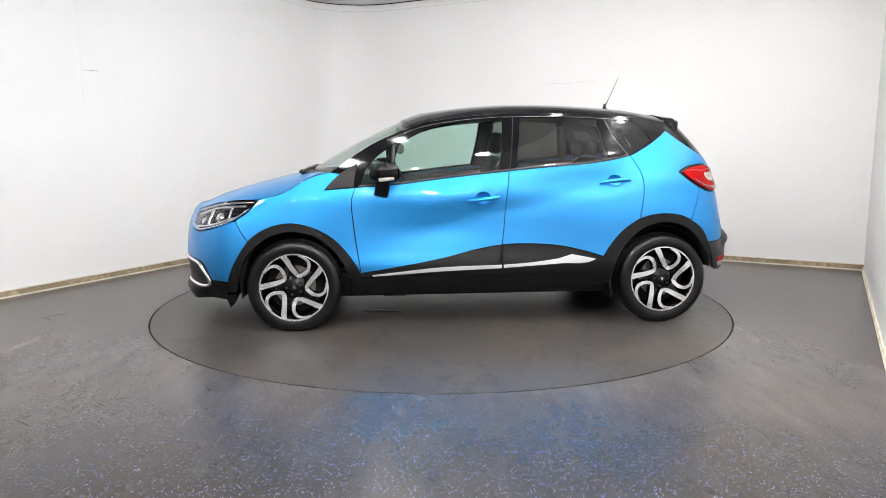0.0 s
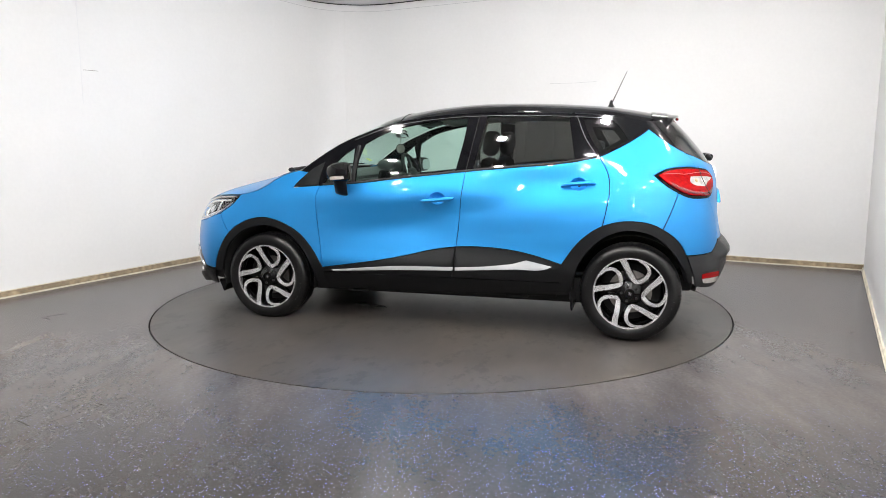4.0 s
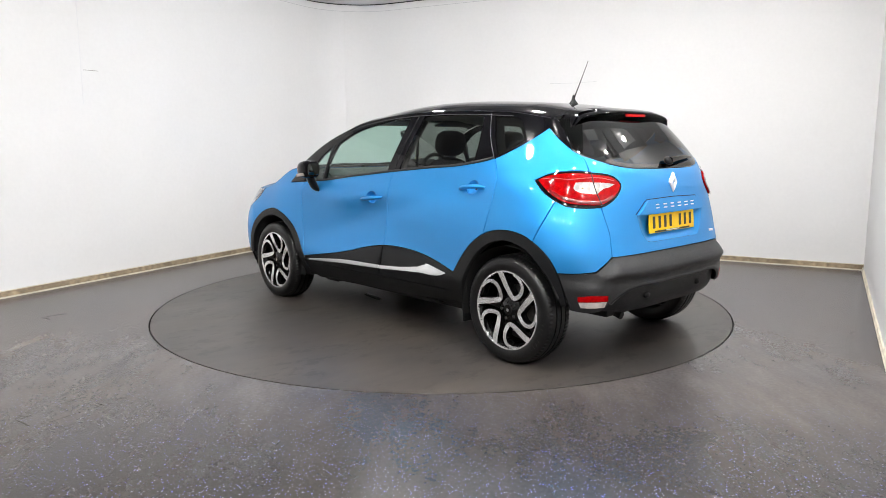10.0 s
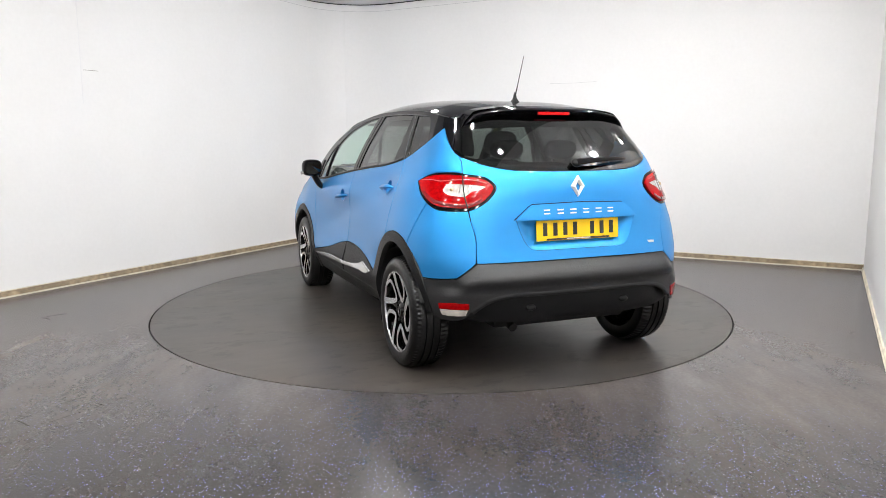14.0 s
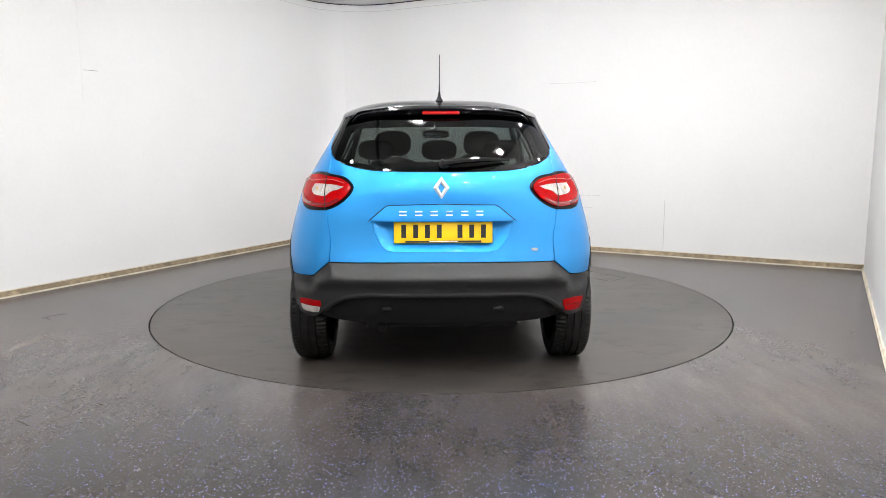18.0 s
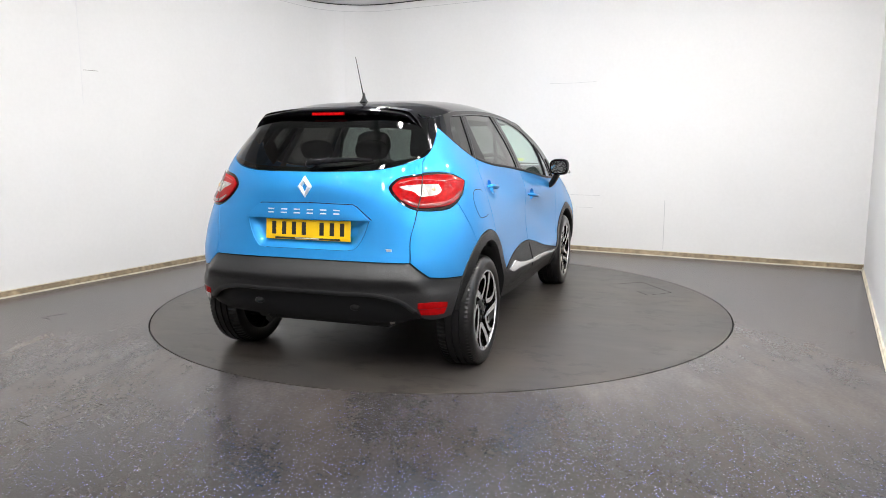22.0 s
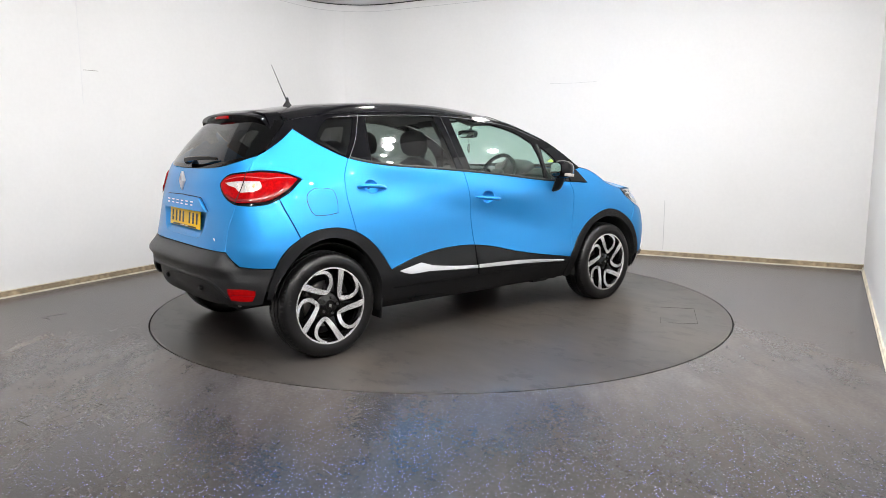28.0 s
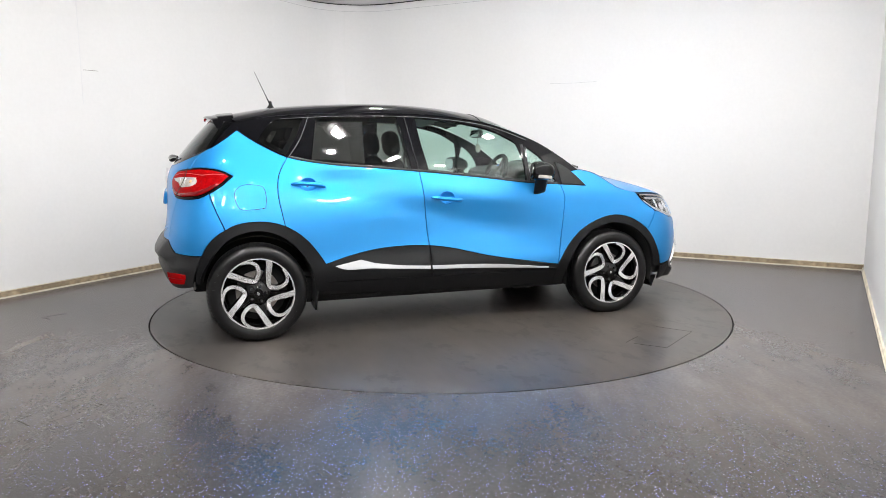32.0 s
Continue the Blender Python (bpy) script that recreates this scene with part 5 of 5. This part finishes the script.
# -- wheels --
def build_wheel(x, y, z, phase, flip):
    """A wheel whose outer face lies at y; its axis along y, the outside towards +y before it is turned to its side."""
    m = Matrix.Translation((x, y, z)) @ Matrix.Rotation(math.pi if flip else 0, 4, "Z") @ Matrix.Scale(1.02, 4)
    R = 0.2315
    bm = bmesh.new()
    spin(bm, [(0.222, -0.008), (0.214, -0.020), (0.205, -0.030), (0.200, -0.060), (0.196, -0.150), (0.150, -0.152), (0.150, -0.145), (0.188, -0.142), (0.192, -0.060)], 72, m)
    wheel = part("wheel", bm, RIM_BLACK, car, "alloy wheel with black inserts and bright loop spokes", sharp=35)
    bm = bmesh.new()
    seg = 160
    prof = [(0.226, -0.016), (0.231, -0.004), (0.238, 0.000), (0.262, 0.0035), (0.283, 0.0025), (0.297, -0.004), (0.306, -0.012), (0.313, -0.024), (0.3165, -0.040), (0.3175, -0.058), (0.3100, -0.060), (0.3100, -0.066),
            (0.3178, -0.068), (0.3180, -0.098), (0.3105, -0.100), (0.3105, -0.106), (0.3180, -0.108), (0.3178, -0.138), (0.3100, -0.140), (0.3100, -0.146), (0.3175, -0.148), (0.3165, -0.166), (0.313, -0.182), (0.302, -0.198), (0.270, -0.206), (0.226, -0.196)]
    rings = []
    for k in range(seg):
        a = 2 * math.pi * k / seg
        row = []
        for i, (r, yy) in enumerate(prof):
            if k % 2 and (5 <= i <= 8 or 20 <= i <= 23):
                r -= 0.0042
            row.append(bm.verts.new(m @ Vector((r * math.cos(a), yy, r * math.sin(a)))))
        rings.append(row)
    for k in range(seg):
        p, q = rings[k], rings[(k + 1) % seg]
        for j in range(len(prof) - 1):
            bm.faces.new((p[j], p[j + 1], q[j + 1], q[j]))
    part("tyre", bm, RUBBER, wheel, "black road tyre", sharp=30)
    # raised marks on the sidewall, in two arcs
    bm = bmesh.new()
    for start in (40, 220):
        for k in range(9):
            if k != 5:
                box(bm, 0.006 if k % 3 else 0.011, 0.0022, 0.017, m @ Matrix.Rotation(radians(start + 5.2 * k), 4, "Y") @ Matrix.Translation((0, 0.0035, 0.272)))
    tagged(part("sidewall_marks", bm, RUBBER, wheel, "raised black bars on the sidewall"), kind="stuff")
    # bright outer lip
    bm = bmesh.new()
    spin(bm, [(R, -0.010), (R - 0.001, -0.002), (R - 0.009, -0.002), (R - 0.012, -0.010)], 72, m)
    part("rim_lip", bm, ALLOY, wheel, "bright machined rim edge")
    # five loops: a broad arm in from the rim, round the hub end, and a slim arm back out
    line = [(0.97, 106), (0.80, 102), (0.62, 97), (0.47, 88), (0.375, 75), (0.368, 63), (0.45, 54), (0.60, 50), (0.76, 53), (0.87, 60), (0.925, 70), (0.95, 80)]
    wid = [0.045, 0.042, 0.039, 0.036, 0.032, 0.030, 0.029, 0.028, 0.027, 0.024, 0.019, 0.013]
    dep = [-0.004, -0.006, -0.010, -0.016, -0.020, -0.021, -0.018, -0.012, -0.008, -0.005, -0.004, -0.004]
    xs = np.linspace(0, 1, len(line))
    fine = np.linspace(0, 1, 34)
    pts2 = np.array([[r * R * math.cos(radians(a)), r * R * math.sin(radians(a))] for r, a in line])
    c2, w2, d2 = hermite(xs, pts2, fine), hermite(xs, np.array(wid), fine) * 0.5, hermite(xs, np.array(dep), fine)
    tg = np.gradient(c2, axis=0)
    tg /= np.linalg.norm(tg, axis=1, keepdims=True)
    nr = np.stack([-tg[:, 1], tg[:, 0]], 1)
    for i in range(5):
        bm = bmesh.new()
        bmb = bmesh.new()
        rot = m @ Matrix.Rotation(radians(-(phase - 106 + 72 * i)), 4, "Y") @ Matrix.Diagonal((-1, 1, 1, 1))
        for target, prof2 in ((bm, ((-0.46, 0.0), (0.46, 0.0))), (bmb, ((-0.60, -0.045), (-0.49, -0.0025), (0.49, -0.0025), (0.60, -0.045)))):
            prev = None
            for c, w, d, nn in zip(c2, w2, d2, nr):
                cur = []
                for f, dy in prof2:
                    q = c + nn * f * 2 * w * 0.92
                    cur.append(target.verts.new(rot @ Vector((q[0], d + dy, q[1]))))
                if prev:
                    for j in range(len(cur) - 1):
                        target.faces.new((prev[j], prev[j + 1], cur[j + 1], cur[j]))
                prev = cur
        sp = part("spoke", bmb, RIM_BLACK, wheel)
        part("spoke_face", bm, ALLOY, sp, "bright machined spoke face")
    # hub with black arms between the loops, cap and bolts
    bm = bmesh.new()
    spin(bm, [(0.0005, -0.018), (0.030, -0.018), (0.034, -0.022), (0.062, -0.026), (0.080, -0.040), (0.086, -0.070)], 40, m)
    for i in range(5):
        rot = m @ Matrix.Rotation(radians(-(phase - 106 + 78 - 36 + 72 * i)), 4, "Y") @ Matrix.Diagonal((-1, 1, 1, 1))
        box(bm, 0.150, 0.030, 0.040, rot @ pose(0.135, -0.050, 0, 0, 0, 6))
    part("hub", bm, RIM_BLACK, wheel, "gloss black wheel centre")
    bm = bmesh.new()
    prism(bm, [(0, 0.014), (0.010, 0.0), (0, -0.014), (-0.010, 0.0)], 0.004, m @ pose(0, -0.018, 0, 0, 20, 0))
    part("cap_badge", bm, CHROME, wheel, "small bright diamond on the centre cap")
    for i in range(5):
        bm = bmesh.new()
        a = radians(36 + phase + 72 * i)
        cyl(bm, 0.009, 0.008, 0.016, m @ Matrix.Translation((0.052 * math.cos(a), -0.026, 0.052 * math.sin(a))) @ Matrix.Rotation(radians(90), 4, "X"), 6)
        part("wheel_bolt", bm, DARK, wheel)
    bm = bmesh.new()
    spin(bm, [(0.07, -0.085), (0.138, -0.085), (0.138, -0.105), (0.07, -0.105)], 48, m, close=True)
    spin(bm, [(0.0005, -0.075), (0.07, -0.075), (0.075, -0.11)], 32, m)
    part("brake_disc", bm, STEEL, wheel, "worn steel brake disc")
    bm = bmesh.new()
    spin(bm, [(0.195, -0.125), (0.0005, -0.125)], 32, m)
    part("brake_backing", bm, DARK, wheel)


build_wheel(1.312, 0.866, 0.309, 105, False)
build_wheel(-1.303, 0.862, 0.3185, 109, False)
build_wheel(1.312, -0.866, 0.309, 104, True)
build_wheel(-1.303, -0.862, 0.3185, 141, True)


# -- dark structure behind the panels, wheel wells, underbody --
def build_chassis():
    for sgn in (1, -1):
        arch_f, arch_r = cut_u(ARCH_FI, 1.66, 0.925) + [0, 0.012], cut_u(ARCH_RI, -0.93, -1.59) + [0, 0.012]
        body = loop(curve([(MID_TAIL, 0.36), (-1.78, 0.39), (-1.60, 0.44)]), arch_r[::-1], curve([(-0.90, 0.26), (0.92, 0.25)]), arch_f[::-1], curve([(1.72, 0.26), (MID_NOSE, 0.26)]),
                    curve([(MID_NOSE, 0.26), (MID_NOSE, 0.80)]), curve([(MID_NOSE, 0.80), (2.1, 0.80), (1.6, 0.86), (1.2, 0.95), (0.95, 0.97), (0.6, 0.985), (0.2, 1.03), (-0.5, 1.10), (-0.95, 1.14), (-1.3, 1.14), (MID_TAIL, 1.11)]), curve([(MID_TAIL, 1.11), (MID_TAIL, 0.36)]))
        panel("inner_body", body, DARK, car, "dark inner body behind the panels", out=-0.030, gap=0, rim=0, sgn=sgn, step=0.06)
        for x in (1.303, -1.303):
            bm = bmesh.new()
            prof = [(0.372, 0.46), (0.372, 0.845)]
            rows = []
            for k in range(25):
                a = math.pi * (k / 24 * (1.16 if x > 0 else 0.98) - 0.08)
                rows.append([bm.verts.new((x + r * math.cos(a), sgn * yy, 0.325 + r * math.sin(a))) for r, yy in prof])
            for a, b in zip(rows, rows[1:]):
                bm.faces.new((a[0], a[1], b[1], b[0]))
            bm.faces.new([r[0] for r in rows])
            part("wheel_well", bm, DARK, car, "dark wheel-well liner")
    bm = bmesh.new()
    box(bm, 2.02, 1.36, 0.18, Matrix.Translation((0, 0, 0.29)), 0.02)
    box(bm, 0.55, 0.86, 0.12, Matrix.Translation((1.55, 0, 0.27)), 0.02)
    box(bm, 0.50, 0.86, 0.12, Matrix.Translation((-1.46, 0, 0.33)), 0.02)
    part("underbody", bm, DARK, car, "dark underbody")
    bm = bmesh.new()
    tube(bm, [(-1.303, -0.66, 0.30), (-1.20, -0.5, 0.29), (-1.20, 0.5, 0.29), (-1.303, 0.66, 0.30)], 0.04, 10)
    part("rear_axle", bm, DARK, car, "dark rear axle beam")
    bm = bmesh.new()
    tube(bm, [(-1.45, 0.33, 0.31), (-1.66, 0.33, 0.300), (-1.745, 0.33, 0.275)], 0.024, 14)
    part("exhaust_pipe", bm, DARK, car, "dark exhaust pipe turned down")
    bm = bmesh.new()
    cushion(bm, 0.26, 0.44, 0.13, pose(-1.56, -0.27, 0.335), 4.0)
    silencer = part("exhaust_silencer", bm, DARK, car, "dark exhaust silencer box")
    for yy, tilt in ((-0.36, 10), (-0.43, -14)):
        bm = bmesh.new()
        box(bm, 0.014, 0.030, 0.052, pose(-1.700, yy, 0.318, tilt, 0, 0), 0.005)
        part("hanger", bm, STEEL, silencer, "bright metal hanger")
    for sgn in (1, -1):
        bm = bmesh.new()
        prism(bm, [(0.05, 0.05), (-0.035, 0.05), (0.012, -0.042), (0.026, -0.006)], 0.19, pose(1.755, sgn * 0.63 - 0.095, 0.19))
        part("air_deflector", bm, BLACK_PLASTIC, car, "black flap ahead of the front wheel")
        bm = bmesh.new()
        box(bm, 0.014, 0.20, 0.13, pose(-0.925, sgn * 0.74, 0.245, 0, 6, 0), 0.004)
        part("air_deflector", bm, BLACK_PLASTIC, car, "black flap ahead of the rear wheel")
    # seam lip below the sill
    for sgn in (1, -1):
        bm = bmesh.new()
        box(bm, 1.64, 0.02, 0.05, pose(0.0, sgn * 0.745, 0.262, 0, 1.2, 0), 0.004)
        for xx in (0.62, -0.55):
            box(bm, 0.16, 0.05, 0.02, pose(xx, sgn * 0.74, 0.236 - xx * 0.018), 0.006)
        part("sill_flange", bm, DARK, car, "dark flange below the sill")


build_chassis()


# -- cowl and front wipers --
bm = bmesh.new()
rows = []
for v in np.linspace(-1, 1, 21):
    k = 1 - abs(v)**2.2
    rows.append([bm.verts.new((1.045 + 0.180 * k, v * 0.76, 1.090 + 0.004 * k)), bm.verts.new((1.10 + 0.200 * k, v * 0.76, 1.078 + 0.005 * k)), bm.verts.new((1.10 + 0.200 * k, v * 0.76, 1.04))])
for a, b in zip(rows, rows[1:]):
    bm.faces.new((a[0], a[1], b[1], b[0])), bm.faces.new((a[1], a[2], b[2], b[1]))
cowl = part("cowl", bm, BLACK_PLASTIC, car, "black plastic panel below the windscreen")
for y0, y1 in ((0.50, -0.12), (-0.05, -0.64)):
    bm = bmesh.new()
    tube(bm, [(1.265, y0, 1.086), (1.242, (y0 + y1) / 2, 1.104), (1.17 - abs(y1) * 0.08, y1, 1.104)], [0.014, 0.010, 0.006], 8)
    ball(bm, 0.026, 0.026, 0.018, Matrix.Translation((1.265, y0, 1.086)))
    part("front_wiper", bm, BLACK_PLASTIC, car, "black front wiper arm")


# -- cabin --
def build_cabin():
    for y in (0.325, -0.325):
        bm = bmesh.new()
        cushion(bm, 0.52, 0.50, 0.17, pose(0.10, y, 0.60, 0, -8, 0))
        seat = part("front_seat", bm, CLOTH, car, "dark cloth front seat")
        bm = bmesh.new()
        cushion(bm, 0.16, 0.48, 0.66, pose(-0.195, y, 0.86, 0, -14, 0), 3.2)
        part("backrest", bm, CLOTH, seat)
        bm = bmesh.new()
        cushion(bm, 0.105, 0.265, 0.185, pose(-0.275, y, 1.285, 0, -8, 0), 3.0)
        part("headrest", bm, CLOTH, seat)
        bm = bmesh.new()
        for k in (-0.05, 0.05):
            tube(bm, [(-0.255, y + k, 1.12), (-0.27, y + k, 1.24)], 0.006, 8)
        part("headrest_posts", bm, SATIN_CHROME, seat)
    bm = bmesh.new()
    cushion(bm, 0.50, 1.24, 0.20, pose(-0.72, 0, 0.60, 0, -6, 0), 5.0, 28)
    bench = part("rear_seat", bm, CLOTH, car, "dark cloth rear bench")
    bm = bmesh.new()
    cushion(bm, 0.17, 1.22, 0.62, pose(-0.985, 0, 0.86, 0, -16, 0), 5.0, 28)
    part("backrest", bm, CLOTH, bench)
    for y in (0.40, 0.0, -0.40):
        bm = bmesh.new()
        cushion(bm, 0.09, 0.225, 0.125, pose(-1.01, y, 1.245, 0, -8, 0), 3.0)
        part("headrest", bm, CLOTH, bench)
        bm = bmesh.new()
        for k in (-0.045, 0.045):
            tube(bm, [(-1.0, y + k, 1.13), (-1.01, y + k, 1.20)], 0.005, 8)
        part("headrest_posts", bm, SATIN_CHROME, bench)
    bm = bmesh.new()
    box(bm, 0.52, 1.16, 0.02, pose(-1.40, 0, 1.105), 0.005)
    part("parcel_shelf", bm, TRIM_GREY, car, "grey parcel shelf")
    # dashboard
    bm = bmesh.new()
    outline = [(1.12, 0.55), (1.12, 1.05), (0.95, 1.085), (0.78, 1.075), (0.70, 1.03), (0.68, 0.92), (0.72, 0.70), (0.80, 0.55)]
    prism(bm, outline, 1.40, Matrix.Translation((0, -0.70, 0)))
    bmesh.ops.bevel(bm, geom=bm.edges[:], offset=0.02, segments=2, affect="EDGES")
    dash = part("dashboard", bm, TRIM_GREY, car, "dark grey dashboard")
    bm = bmesh.new()
    cushion(bm, 0.20, 0.36, 0.11, pose(0.74, -0.34, 1.09, 0, -14, 0), 3.0)
    part("instrument_hood", bm, TRIM_GREY, dash)
    bm = bmesh.new()
    box(bm, 0.03, 0.24, 0.17, pose(0.695, 0.0, 0.99, 0, -16, 0), 0.01)
    part("centre_screen", bm, GLOSS_BLACK, dash)
    bm = bmesh.new()
    mm = pose(0.545, -0.34, 1.02, 0, 0, 0) @ Matrix.Rotation(radians(-66), 4, "Y")
    tube(bm, [mm @ Vector((0.185 * math.cos(2 * math.pi * k / 32), 0.185 * math.sin(2 * math.pi * k / 32), 0)) for k in range(33)], 0.016, 10)
    sw = part("steering_wheel", bm, CLOTH, car, "black steering wheel")
    bm = bmesh.new()
    cushion(bm, 0.13, 0.15, 0.06, mm, 3.0)
    for a in (0, 180, 250):
        box(bm, 0.14, 0.035, 0.02, mm @ Matrix.Rotation(radians(a + 90), 4, "Z") @ Matrix.Translation((0.11, 0, -0.004)), 0.004)
    part("wheel_boss", bm, TRIM_GREY, sw)
    bm = bmesh.new()
    tube(bm, [(0.57, -0.34, 1.01), (0.80, -0.34, 0.93)], 0.035, 10)
    part("steering_column", bm, TRIM_GREY, sw)
    bm = bmesh.new()
    box(bm, 0.002, 0.065, 0.042, pose(1.015, -0.50, 1.142, 0, 60, 0), 0.0005)
    part("paper_slip", bm, PAPER, dash, "yellow-green paper behind the windscreen")
    # interior mirror with a round air freshener hung from it
    bm = bmesh.new()
    cushion(bm, 0.04, 0.225, 0.066, pose(0.535, 0.0, 1.362, 0, 6, 0), 4.0)
    rv = part("interior_mirror", bm, TRIM_GREY, car, "dark interior mirror")
    bm = bmesh.new()
    box(bm, 0.003, 0.20, 0.05, pose(0.513, 0.0, 1.362, 0, 6, 0), 0.001)
    part("mirror_glass", bm, MIRROR, rv)
    bm = bmesh.new()
    tube(bm, [(0.55, 0, 1.375), (0.57, 0, 1.405), (0.575, 0, 1.425)], 0.014, 8)
    part("mirror_stalk", bm, TRIM_GREY, rv)
    bm = bmesh.new()
    tube(bm, [(0.545, 0, 1.335), (0.545, 0, 1.275)], 0.0015, 6)
    part("cord", bm, INK, rv)
    bm = bmesh.new()
    spin(bm, [(0.0005, 0.003), (0.034, 0.003), (0.036, 0.0), (0.034, -0.003), (0.0005, -0.003)], 28, pose(0.545, 0, 1.243, 0, 0, 35))
    part("air_freshener", bm, CLEAR_LENS, rv, "round pale air freshener hanging on a cord")
    bm = bmesh.new()
    spin(bm, [(0.036, 0.004), (0.040, 0.0), (0.036, -0.004), (0.030, 0.0)], 28, pose(0.545, 0, 1.243, 0, 0, 35), close=True)
    part("freshener_rim", bm, TRIM_GREY, rv)
    # sun visors, pillar trims, headliner, floor
    for y in (0.33, -0.33):
        bm = bmesh.new()
        box(bm, 0.15, 0.36, 0.016, pose(0.345, y, 1.448, 0, 16, 0), 0.006)
        part("sun_visor", bm, TRIM_GREY, car, "folded sun visor")
    for sgn in (1, -1):
        for line, w in (([(-0.19, 1.09), (-0.215, 1.28), (-0.245, 1.47)], 0.11), ([(-0.95, 1.15), (-0.935, 1.3), (-0.905, 1.46)], 0.07)):
            strip("pillar_trim", curve(line), w, 0.008, TRIM_GREY, car, "dark inner pillar trim", out=-0.05, sgn=sgn)
        bm = bmesh.new()
        tube(bm, [(-0.235, sgn * 0.60, 1.40), (-0.25, sgn * 0.62, 1.20), (-0.27, sgn * 0.66, 0.95)], 0.012, 6, 0.4)
        part("seat_belt", bm, CLOTH, car, "black seat belt")
        bm = bmesh.new()
        prism(bm, [(0.66, 0.45), (0.66, 1.0), (-0.9, 1.09), (-0.9, 0.45)], 0.02, Matrix.Translation((0, sgn * 0.715, 0)))
        part("door_trim", bm, TRIM_GREY, car, "grey inner door trim")
    bm = bmesh.new()
    box(bm, 2.6, 1.36, 0.03, pose(-0.25, 0, 0.40), 0.01)
    part("cabin_floor", bm, DARK, car, "dark cabin floor")
    loft("headliner", roof_edge[3:-4] - [0, 0.022], ramp((0, 0.08), (0.2, 0.03), (1, -0.03)), ramp((0, 0.04), (0.3, 0.050), (0.6, 0.050), (1, 0.03)), 2.6, HEADLINER, "pale roof lining", out=-0.02)


build_cabin()


def motions():
    """The turntable and the car on it turn at an even rate."""
    turn = [(float(t), 185.399 - 5.22382 * t) for t in range(0, 33)]
    walk(turntable, [(t, pose(0, 0, 0, 0, 0, a)) for t, a in turn])
    walk(car, [(t, pose(0, 0, 0, 0, 0, a) @ pose(-0.2146, 0.0390, 0)) for t, a in turn])


motions()
